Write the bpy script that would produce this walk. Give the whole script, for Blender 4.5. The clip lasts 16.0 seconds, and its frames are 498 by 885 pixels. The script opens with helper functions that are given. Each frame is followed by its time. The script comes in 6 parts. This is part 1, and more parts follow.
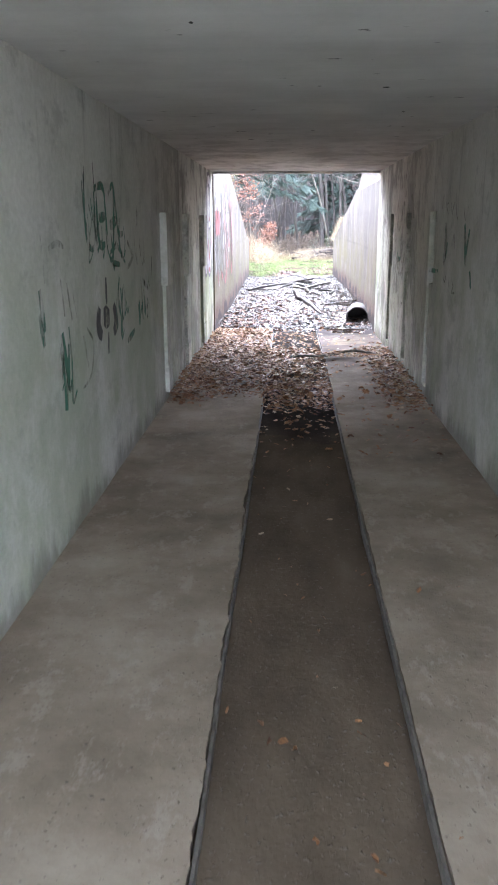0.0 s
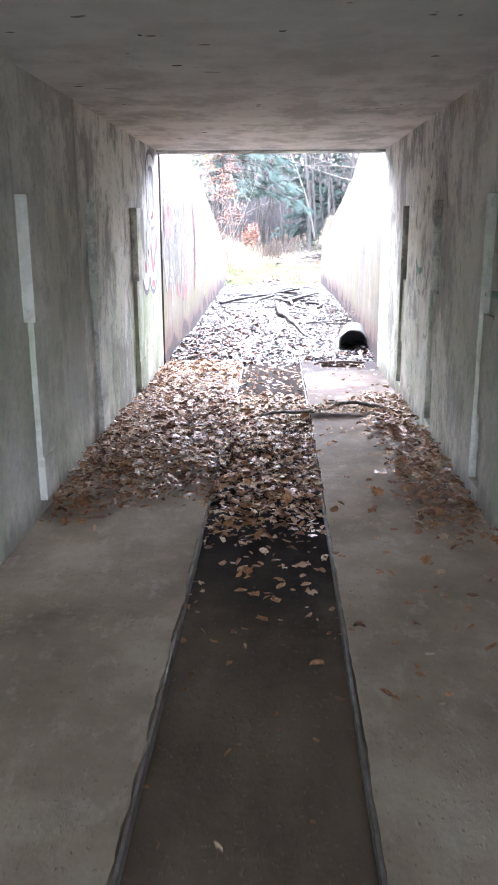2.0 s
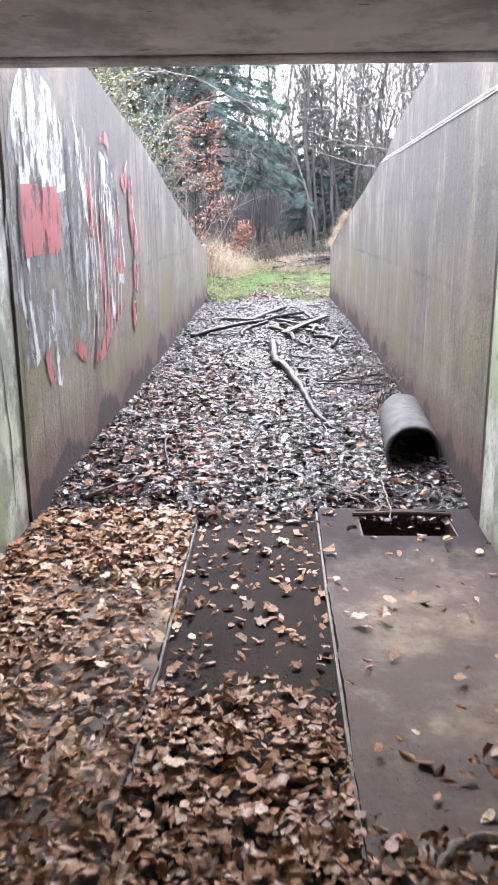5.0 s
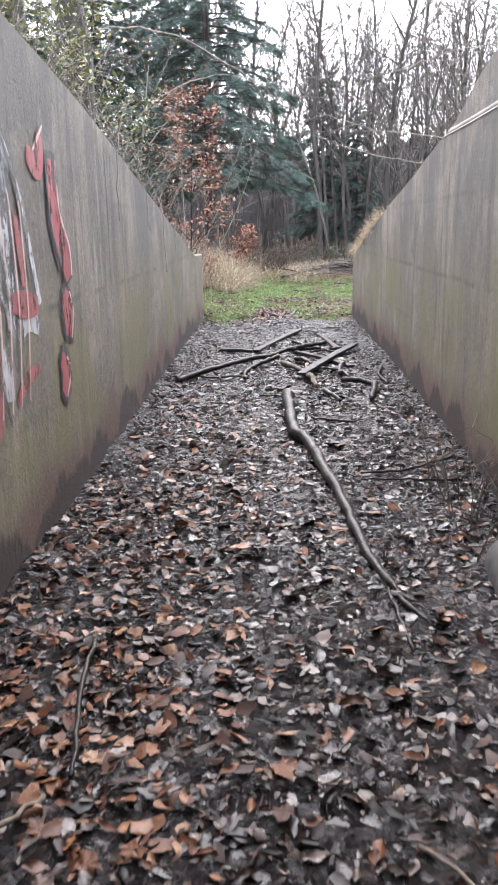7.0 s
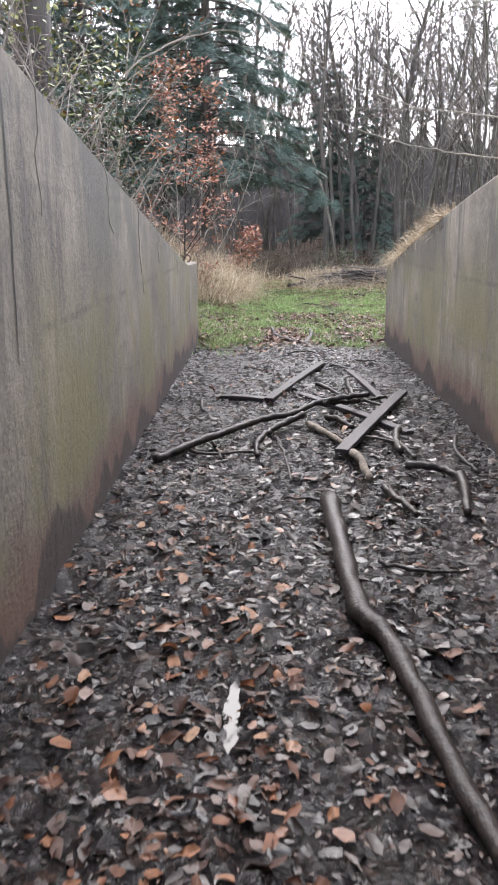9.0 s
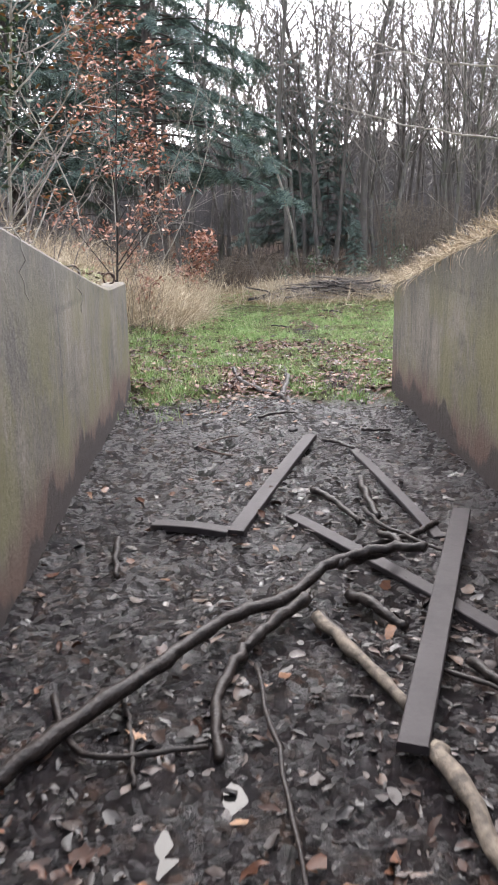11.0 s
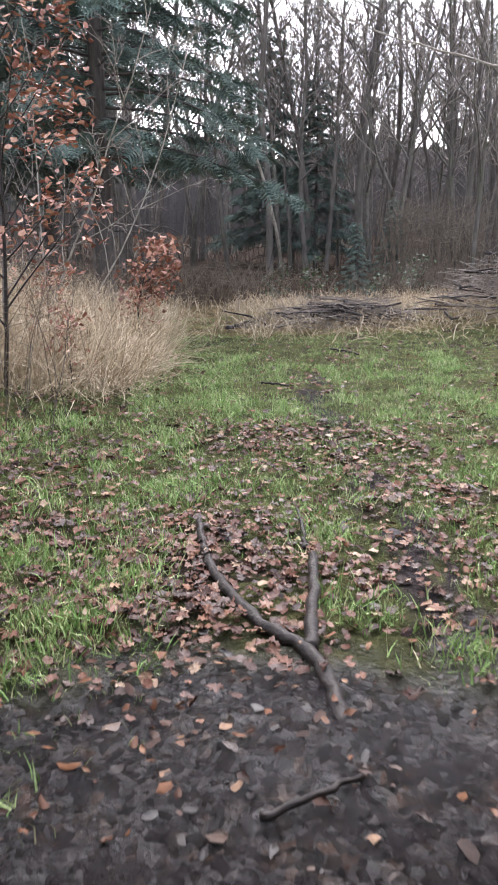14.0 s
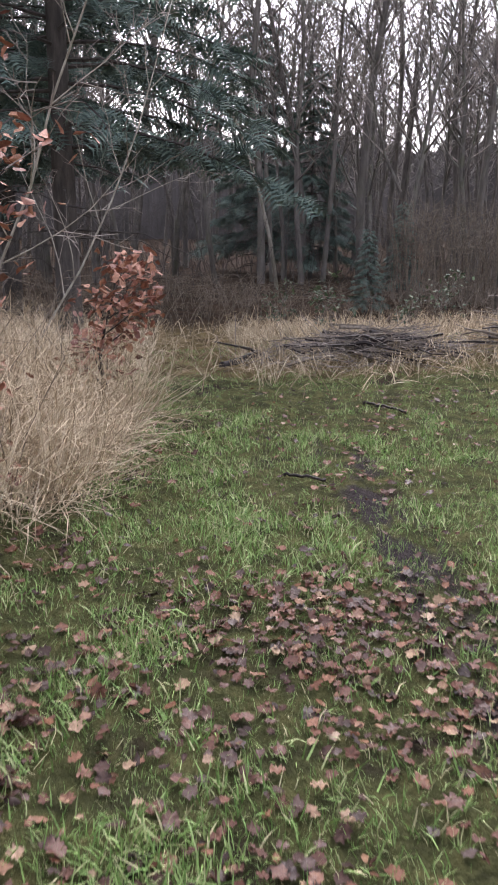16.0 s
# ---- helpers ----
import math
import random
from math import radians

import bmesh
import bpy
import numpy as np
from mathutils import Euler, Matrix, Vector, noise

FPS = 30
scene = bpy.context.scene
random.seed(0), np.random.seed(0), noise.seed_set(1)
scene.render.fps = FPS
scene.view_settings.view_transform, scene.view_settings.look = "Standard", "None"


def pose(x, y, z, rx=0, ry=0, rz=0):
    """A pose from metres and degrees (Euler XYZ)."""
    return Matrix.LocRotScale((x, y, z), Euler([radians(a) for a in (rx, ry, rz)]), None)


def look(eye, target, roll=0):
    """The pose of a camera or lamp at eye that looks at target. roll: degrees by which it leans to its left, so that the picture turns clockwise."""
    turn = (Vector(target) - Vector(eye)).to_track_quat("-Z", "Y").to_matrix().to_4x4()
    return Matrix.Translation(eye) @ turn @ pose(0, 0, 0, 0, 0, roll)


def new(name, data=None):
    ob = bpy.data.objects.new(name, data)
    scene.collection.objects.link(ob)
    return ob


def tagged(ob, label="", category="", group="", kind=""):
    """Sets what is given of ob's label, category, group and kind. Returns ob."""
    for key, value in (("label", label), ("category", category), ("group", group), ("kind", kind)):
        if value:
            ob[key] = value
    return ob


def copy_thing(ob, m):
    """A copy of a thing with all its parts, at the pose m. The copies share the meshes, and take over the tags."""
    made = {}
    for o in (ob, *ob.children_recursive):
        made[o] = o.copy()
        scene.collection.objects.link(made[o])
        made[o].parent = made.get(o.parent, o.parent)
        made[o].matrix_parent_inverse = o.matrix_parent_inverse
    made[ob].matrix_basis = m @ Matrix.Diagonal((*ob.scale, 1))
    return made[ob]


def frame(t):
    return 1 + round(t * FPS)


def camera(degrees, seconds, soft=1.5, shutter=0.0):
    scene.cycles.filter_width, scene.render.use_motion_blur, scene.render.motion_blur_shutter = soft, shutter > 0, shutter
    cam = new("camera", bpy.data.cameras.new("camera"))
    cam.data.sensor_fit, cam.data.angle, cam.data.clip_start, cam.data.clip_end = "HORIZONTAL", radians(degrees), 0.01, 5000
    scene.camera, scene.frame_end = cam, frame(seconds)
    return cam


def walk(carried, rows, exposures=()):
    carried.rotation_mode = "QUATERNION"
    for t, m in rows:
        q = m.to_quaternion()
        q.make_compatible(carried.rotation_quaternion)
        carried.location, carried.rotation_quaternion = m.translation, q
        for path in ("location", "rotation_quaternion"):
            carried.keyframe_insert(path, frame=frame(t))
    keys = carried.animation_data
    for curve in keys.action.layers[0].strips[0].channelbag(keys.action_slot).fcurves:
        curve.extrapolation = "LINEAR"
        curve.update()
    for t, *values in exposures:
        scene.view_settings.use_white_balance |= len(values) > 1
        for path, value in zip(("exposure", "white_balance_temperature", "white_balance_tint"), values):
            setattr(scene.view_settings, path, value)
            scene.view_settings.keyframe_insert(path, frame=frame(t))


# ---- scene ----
cam = camera(34.1, 16.0, soft=1.8, shutter=0.2)
PATH = [
    (0, (-0.165, -1.055, 1.473), (-0.26, 0.872, 0.947), -0.1),
    (0.5, (-0.125, -0.391, 1.491), (-0.212, 1.537, 0.967), -0.0),
    (1, (-0.079, 0.346, 1.451), (-0.155, 2.275, 0.929), -0.1),
    (1.5, (-0.012, 1.097, 1.419), (-0.084, 3.027, 0.9), -0.3),
    (2, (-0.022, 1.835, 1.403), (-0.091, 3.766, 0.886), -0.2),
    (2.5, (0.022, 2.589, 1.369), (-0.046, 4.519, 0.852), -0.4),
    (3, (-0.006, 3.403, 1.389), (-0.07, 5.333, 0.869), -0.2),
    (3.5, (0.057, 4.206, 1.375), (-0.014, 6.137, 0.858), -0.4),
    (4, (0.017, 4.991, 1.411), (-0.044, 6.919, 0.883), -0.2),
    (4.2, (0.015, 5.305, 1.432), (-0.043, 7.233, 0.904), -0.1),
    (6.3, (-0.038, 8.163, 1.446), (-0.117, 10.093, 0.928), -1.1),
    (6.5, (-0.061, 8.447, 1.449), (-0.136, 10.378, 0.932), -1.0),
    (7, (-0.054, 9.189, 1.432), (-0.14, 11.119, 0.916), -1.2),
    (7.5, (-0.093, 9.859, 1.454), (-0.178, 11.789, 0.937), -1.0),
    (8, (-0.195, 10.539, 1.46), (-0.275, 12.47, 0.945), -0.8),
    (8.5, (-0.247, 11.161, 1.461), (-0.327, 13.092, 0.947), -0.6),
    (8.7, (-0.261, 11.423, 1.442), (-0.34, 13.354, 0.927), -0.5),
    (10.8, (-0.374, 14.569, 1.444), (-0.357, 16.503, 0.935), -0.9),
    (11, (-0.35, 14.861, 1.454), (-0.322, 16.795, 0.945), -0.9),
    (11.5, (-0.306, 15.533, 1.449), (-0.255, 17.467, 0.941), -0.8),
    (12, (-0.246, 16.232, 1.443), (-0.17, 18.165, 0.936), -0.7),
    (12.5, (-0.272, 16.911, 1.456), (-0.187, 18.843, 0.949), -0.6),
    (13, (-0.292, 17.589, 1.478), (-0.202, 19.52, 0.967), -0.4),
    (13.5, (-0.274, 18.34, 1.484), (-0.182, 20.271, 0.972), -0.3),
    (14, (-0.299, 19.131, 1.529), (-0.21, 21.063, 1.018), -0.3),
    (14.5, (-0.319, 19.89, 1.513), (-0.231, 21.821, 1.001), -0.3),
    (15, (-0.36, 20.606, 1.537), (-0.274, 22.537, 1.024), -0.3),
    (15.5, (-0.337, 21.264, 1.532), (-0.257, 23.196, 1.02), -0.1),
    (16, (-0.405, 21.943, 1.589), (-0.266, 23.873, 1.086), 0.3),
]
walk(cam, [(t, look(eye, target, roll)) for t, eye, target, roll in PATH],
     exposures=[(0.0, 4.3, 5850, 17), (1.2, 4.95, 5800, 17), (2.5, 4.9, 5700, 17), (3.5, 4.35, 5700, 17), (4.2, 3.9, 5800, 17), (5.2, 3.4, 6050, 16), (6.3, 2.95, 6200, 15),
                (8.5, 2.6, 6350, 14), (11.0, 2.55, 6450, 13), (12.5, 2.55, 6450, 14), (13.5, 2.4, 6400, 16), (15.0, 2.2, 6450, 18), (16.0, 1.95, 6500, 20)])

# ---- daylight: overcast winter sky ----
SUN_ELEVATION, SUN_TURN = radians(43), radians(-3)
world = bpy.data.worlds.new("overcast_sky")
scene.world = world
world.use_nodes = True
wn, wl = world.node_tree.nodes, world.node_tree.links
sky = wn.new("ShaderNodeTexSky")
sky.sky_type, sky.sun_disc = "NISHITA", False
sky.sun_elevation, sky.sun_rotation = SUN_ELEVATION, SUN_TURN
sky.air_density, sky.dust_density, sky.ozone_density = 1.0, 1.5, 1.0
pale = wn.new("ShaderNodeHueSaturation")
pale.inputs["Saturation"].default_value = 0.38
wl.new(sky.outputs["Color"], pale.inputs["Color"])
wl.new(pale.outputs["Color"], wn["Background"].inputs["Color"])
wn["Background"].inputs["Strength"].default_value = 0.15
sun = new("sun", bpy.data.lights.new("sun", "SUN"))
sun.data.energy, sun.data.angle, sun.data.color = 1.2, radians(90), (1.0, 0.97, 0.93)
sun.matrix_world = Matrix.Translation((0, 0, 30)) @ Euler((radians(90) - SUN_ELEVATION, 0, -SUN_TURN + math.pi)).to_matrix().to_4x4()


# ---- materials ----
class Mat:
    """A node material under construction: small helpers for procedural surfaces."""

    def __init__(self, name, roughness=0.8, metallic=0.0):
        self.m = bpy.data.materials.new(name)
        self.m.use_nodes = True
        self.n, self.l = self.m.node_tree.nodes, self.m.node_tree.links
        self.bsdf = self.n["Principled BSDF"]
        self.bsdf.inputs["Roughness"].default_value = roughness
        self.bsdf.inputs["Metallic"].default_value = metallic
        self.pos = self.n.new("ShaderNodeNewGeometry").outputs["Position"]

    def scaled(self, s):
        node = self.n.new("ShaderNodeVectorMath")
        node.operation = "MULTIPLY"
        node.inputs[1].default_value = s if isinstance(s, tuple) else (s, s, s)
        self.l.new(self.pos, node.inputs[0])
        return node.outputs[0]

    def noise(self, s, detail=4.0, rough=0.55, distort=0.0):
        node = self.n.new("ShaderNodeTexNoise")
        node.inputs["Scale"].default_value = 1.0
        node.inputs["Detail"].default_value = detail
        node.inputs["Roughness"].default_value = rough
        node.inputs["Distortion"].default_value = distort
        self.l.new(self.scaled(s), node.inputs["Vector"])
        return node.outputs["Fac"]

    def voronoi(self, s, feature="F1"):
        node = self.n.new("ShaderNodeTexVoronoi")
        node.feature = feature
        node.inputs["Scale"].default_value = 1.0
        self.l.new(self.scaled(s), node.inputs["Vector"])
        return node.outputs["Distance"]

    def axis(self, which):
        node = self.n.new("ShaderNodeSeparateXYZ")
        self.l.new(self.pos, node.inputs[0])
        return node.outputs[which]

    def island(self):
        return self.n.new("ShaderNodeNewGeometry").outputs["Random Per Island"]

    def object_random(self):
        return self.n.new("ShaderNodeObjectInfo").outputs["Random"]

    def span(self, v, lo, hi, to0=0.0, to1=1.0):
        node = self.n.new("ShaderNodeMapRange")
        node.interpolation_type = "SMOOTHSTEP"
        for i, x in zip((1, 2, 3, 4), (lo, hi, to0, to1)):
            node.inputs[i].default_value = x
        self.l.new(v, node.inputs[0])
        return node.outputs[0]

    def math(self, op, a, b):
        node = self.n.new("ShaderNodeMath")
        node.operation = op
        for i, v in enumerate((a, b)):
            if isinstance(v, (int, float)):
                node.inputs[i].default_value = v
            else:
                self.l.new(v, node.inputs[i])
        return node.outputs[0]

    def ramp(self, fac, stops):
        node = self.n.new("ShaderNodeValToRGB")
        els = node.color_ramp.elements
        while len(els) < len(stops):
            els.new(0.5)
        for e, (p, c) in zip(els, stops):
            e.position, e.color = p, (*c, 1)
        self.l.new(fac, node.inputs[0])
        return node.outputs[0]

    def mix(self, fac, a, b, kind="MIX"):
        node = self.n.new("ShaderNodeMix")
        node.data_type, node.blend_type = "RGBA", kind
        if isinstance(fac, (int, float)):
            node.inputs[0].default_value = fac
        else:
            self.l.new(fac, node.inputs[0])
        for i, v in ((6, a), (7, b)):
            if isinstance(v, tuple):
                node.inputs[i].default_value = (*v, 1)
            else:
                self.l.new(v, node.inputs[i])
        return node.outputs[2]

    def done(self, color, bump=None, strength=0.3, distance=0.01, rough=None, spec=None):
        if isinstance(color, tuple):
            self.bsdf.inputs["Base Color"].default_value = (*color, 1)
        else:
            self.l.new(color, self.bsdf.inputs["Base Color"])
        if bump is not None:
            node = self.n.new("ShaderNodeBump")
            node.inputs["Strength"].default_value, node.inputs["Distance"].default_value = strength, distance
            self.l.new(bump, node.inputs["Height"])
            self.l.new(node.outputs[0], self.bsdf.inputs["Normal"])
        if rough is not None:
            self.l.new(rough, self.bsdf.inputs["Roughness"])
        if spec is not None:
            self.bsdf.inputs["Specular IOR Level"].default_value = spec
        return self.m


def concrete_inside():
    k = Mat("tunnel_concrete", 0.85)
    base = k.ramp(k.noise(1.1, 7, 0.62), [(0.3, (0.50, 0.50, 0.44)), (0.5, (0.62, 0.615, 0.555)), (0.72, (0.72, 0.715, 0.66))])
    fine = k.noise(34, 5, 0.65)
    base = k.mix(0.25, base, k.ramp(fine, [(0.35, (0.36, 0.36, 0.33)), (0.65, (0.70, 0.70, 0.66))]))
    # grey rubbed patches and pale efflorescence at hand height
    rub = k.span(k.noise((2.6, 2.6, 3.4), 8, 0.74), 0.52, 0.63)
    base = k.mix(k.math("MULTIPLY", rub, 0.38), base, (0.27, 0.27, 0.245))
    bloom = k.span(k.noise((3.4, 3.4, 2.2), 7, 0.72), 0.57, 0.66)
    base = k.mix(k.math("MULTIPLY", bloom, 0.45), base, (0.70, 0.70, 0.67))
    # thin film of green algae low on the wall
    film = k.math("MULTIPLY", k.span(k.noise((1.3, 1.3, 0.9), 7, 0.68), 0.38, 0.60), k.span(k.axis("Z"), 2.3, 0.6))
    base = k.mix(k.math("MULTIPLY", film, 0.7), base, (0.35, 0.385, 0.26))
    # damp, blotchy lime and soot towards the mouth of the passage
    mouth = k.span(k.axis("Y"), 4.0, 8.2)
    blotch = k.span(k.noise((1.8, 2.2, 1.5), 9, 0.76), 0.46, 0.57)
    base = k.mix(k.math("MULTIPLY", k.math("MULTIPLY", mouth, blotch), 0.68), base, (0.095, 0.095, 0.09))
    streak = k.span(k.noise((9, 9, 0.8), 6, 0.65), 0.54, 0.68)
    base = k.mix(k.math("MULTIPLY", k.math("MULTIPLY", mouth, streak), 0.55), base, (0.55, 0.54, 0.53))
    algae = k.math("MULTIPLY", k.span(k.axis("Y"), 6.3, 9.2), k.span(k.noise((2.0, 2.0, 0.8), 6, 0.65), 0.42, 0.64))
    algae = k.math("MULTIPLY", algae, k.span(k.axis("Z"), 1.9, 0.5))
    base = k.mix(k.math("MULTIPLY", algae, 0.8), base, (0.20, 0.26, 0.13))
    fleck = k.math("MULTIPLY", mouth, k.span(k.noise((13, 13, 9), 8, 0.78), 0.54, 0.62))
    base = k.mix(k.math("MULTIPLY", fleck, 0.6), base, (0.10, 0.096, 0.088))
    drip = k.math("MULTIPLY", k.span(k.noise((6, 6, 0.35), 4), 0.58, 0.72), k.span(k.axis("Z"), 0.6, 1.95))
    base = k.mix(k.math("MULTIPLY", drip, 0.45), base, (0.12, 0.11, 0.10))
    # ragged damp rising from the floor
    damp = k.math("ADD", k.axis("Z"), k.math("MULTIPLY", k.noise((3.5, 3.5, 1.5), 6, 0.7), 0.5))
    base = k.mix(k.math("MULTIPLY", k.span(damp, 0.42, 0.24), 0.6), base, (0.12, 0.10, 0.08))
    return k.done(base, k.math("ADD", k.noise(9, 7, 0.66), k.math("MULTIPLY", fine, 0.4)), 0.5, 0.014)


def concrete_ceiling():
    k = Mat("ceiling_concrete", 0.85)
    base = k.ramp(k.noise((1.6, 1.6, 1.6), 6), [(0.3, (0.58, 0.58, 0.56)), (0.55, (0.70, 0.70, 0.68)), (0.75, (0.78, 0.78, 0.76))])
    boards = k.noise((0.5, 9.0, 1.0), 2)
    base = k.mix(0.09, base, k.ramp(boards, [(0.4, (0.20, 0.2, 0.19)), (0.6, (0.46, 0.46, 0.44))]))
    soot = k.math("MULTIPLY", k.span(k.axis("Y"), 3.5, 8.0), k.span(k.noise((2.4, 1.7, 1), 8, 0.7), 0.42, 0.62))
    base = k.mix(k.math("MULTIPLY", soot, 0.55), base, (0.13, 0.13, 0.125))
    lime = k.math("MULTIPLY", k.span(k.axis("Y"), 3.0, 6.0), k.span(k.noise((5.0, 3.0, 1), 8, 0.75), 0.54, 0.63))
    base = k.mix(k.math("MULTIPLY", lime, 0.7), base, (0.62, 0.61, 0.58))
    pits = k.span(k.noise((7, 13, 3), 3), 0.70, 0.74)
    base = k.mix(k.math("MULTIPLY", pits, 0.8), base, (0.05, 0.05, 0.05))
    return k.done(base, k.noise(20, 5), 0.4, 0.010)


def concrete_wing():
    k = Mat("weathered_wing_concrete", 0.8)
    base = k.ramp(k.noise((0.9, 0.9, 0.8), 9, 0.70), [(0.38, (0.062, 0.052, 0.040)), (0.5, (0.128, 0.107, 0.081)), (0.62, (0.225, 0.19, 0.145))])
    grain = k.noise(38, 5, 0.7)
    base = k.mix(0.3, base, k.ramp(grain, [(0.35, (0.07, 0.06, 0.05)), (0.65, (0.31, 0.27, 0.22))]))
    # rain streaks in irregular groups: dark runs, and pale washed ones between
    group = k.span(k.noise((0.9, 0.9, 0.5), 4, 0.6), 0.38, 0.60)
    dark = k.span(k.noise((4.6, 4.6, 0.32), 8, 0.70, 0.5), 0.48, 0.58)
    base = k.mix(k.math("MULTIPLY", k.math("MULTIPLY", dark, group), 0.6), base, (0.050, 0.043, 0.038))
    wash = k.span(k.noise((1.1, 1.1, 0.8), 4, 0.6), 0.44, 0.62)
    light = k.span(k.noise((11, 11, 0.9), 8, 0.74, 0.6), 0.54, 0.64)
    base = k.mix(k.math("MULTIPLY", k.math("MULTIPLY", light, wash), 0.42), base, (0.38, 0.34, 0.28))
    soot = k.math("MULTIPLY", k.span(k.axis("Z"), 0.7, 1.5), k.span(k.noise((1.3, 1.3, 0.8), 8, 0.72), 0.42, 0.55))
    base = k.mix(k.math("MULTIPLY", soot, 0.72), base, (0.075, 0.068, 0.060))
    blot = k.span(k.noise((4.2, 4.2, 4.2), 8, 0.74), 0.56, 0.63)
    base = k.mix(k.math("MULTIPLY", blot, 0.5), base, (0.070, 0.062, 0.052))
    # lift joints left by the shutter boards
    wob = k.math("ADD", k.axis("Z"), k.math("MULTIPLY", k.noise((1.2, 1.2, 0.2), 5), 0.05))
    for z, most in ((1.09, 0.55), (0.62, 0.22), (1.62, 0.3)):
        near = k.math("ABSOLUTE", k.math("SUBTRACT", wob, z), 0.0)
        seam = k.math("MULTIPLY", k.span(near, 0.028, 0.004), k.span(k.noise((2.6, 2.6, 0.4), 5, 0.7), 0.40, 0.60))
        base = k.mix(k.math("MULTIPLY", seam, most), base, (0.045, 0.038, 0.032))
    moss = k.math("MULTIPLY", k.span(k.noise((1.4, 1.4, 0.9), 8, 0.72), 0.42, 0.58), k.span(k.axis("Z"), 1.5, 0.7))
    moss = k.math("MULTIPLY", moss, k.span(k.axis("Z"), 0.12, 0.4))
    base = k.mix(k.math("MULTIPLY", moss, 0.72), base, (0.130, 0.115, 0.044))
    # rusty tide mark left by standing water along the foot
    edge = k.math("ADD", k.axis("Z"), k.math("MULTIPLY", k.noise((1.4, 1.4, 0.9), 7, 0.68), 0.8))
    base = k.mix(k.math("MULTIPLY", k.span(edge, 0.84, 0.56), 0.85), base, (0.098, 0.052, 0.036))
    wet = k.math("ADD", k.axis("Z"), k.math("MULTIPLY", k.noise((1.7, 1.7, 0.5), 5, 0.6), 0.9))
    base = k.mix(k.math("MULTIPLY", k.span(wet, 0.66, 0.60), 0.85), base, (0.022, 0.016, 0.015))
    return k.done(base, k.math("ADD", k.noise((16, 16, 4), 6, 0.65), grain), 0.6, 0.012)


def floor_concrete():
    k = Mat("damp_floor_concrete", 0.6)
    base = k.ramp(k.noise(1.6, 7, 0.62), [(0.28, (0.15, 0.120, 0.085)), (0.5, (0.26, 0.212, 0.155)), (0.72, (0.38, 0.325, 0.25))])
    pale = k.span(k.noise((9, 5, 1), 8, 0.76), 0.52, 0.63)
    base = k.mix(k.math("MULTIPLY", pale, 0.45), base, (0.37, 0.325, 0.26))
    grit = k.span(k.noise(60, 3), 0.62, 0.7)
    base = k.mix(k.math("MULTIPLY", grit, 0.4), base, (0.05, 0.047, 0.042))
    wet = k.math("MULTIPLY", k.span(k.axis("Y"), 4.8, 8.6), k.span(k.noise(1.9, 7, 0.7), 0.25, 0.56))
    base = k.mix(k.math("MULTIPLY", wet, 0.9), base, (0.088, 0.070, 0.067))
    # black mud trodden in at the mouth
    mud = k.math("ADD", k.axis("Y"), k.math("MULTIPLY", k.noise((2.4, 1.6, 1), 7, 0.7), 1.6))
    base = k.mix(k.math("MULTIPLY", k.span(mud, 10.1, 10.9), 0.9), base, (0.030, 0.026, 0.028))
    return k.done(base, k.math("ADD", k.noise(14, 6, 0.65), grit), 0.5, 0.01, k.span(k.noise(2.2, 5), 0.35, 0.7, 0.9, 0.7), 0.05)


def channel_silt():
    k = Mat("channel_silt", 0.5)
    base = k.ramp(k.noise((3, 1.2, 1), 7, 0.6), [(0.3, (0.078, 0.060, 0.042)), (0.55, (0.125, 0.097, 0.067)), (0.75, (0.175, 0.14, 0.10))])
    grit = k.span(k.noise(55, 4), 0.6, 0.7)
    base = k.mix(k.math("MULTIPLY", grit, 0.4), base, (0.2, 0.18, 0.15))
    wet = k.span(k.math("ADD", k.axis("Y"), k.math("MULTIPLY", k.noise(2.2, 6, 0.7), 1.6)), 4.9, 6.0)
    base = k.mix(k.math("MULTIPLY", wet, 0.78), base, (0.02, 0.02, 0.024))
    return k.done(base, k.math("ADD", k.noise(18, 6, 0.7), grit), 0.6, 0.012, k.span(wet, 0, 1, 0.85, 0.95), 0.0)


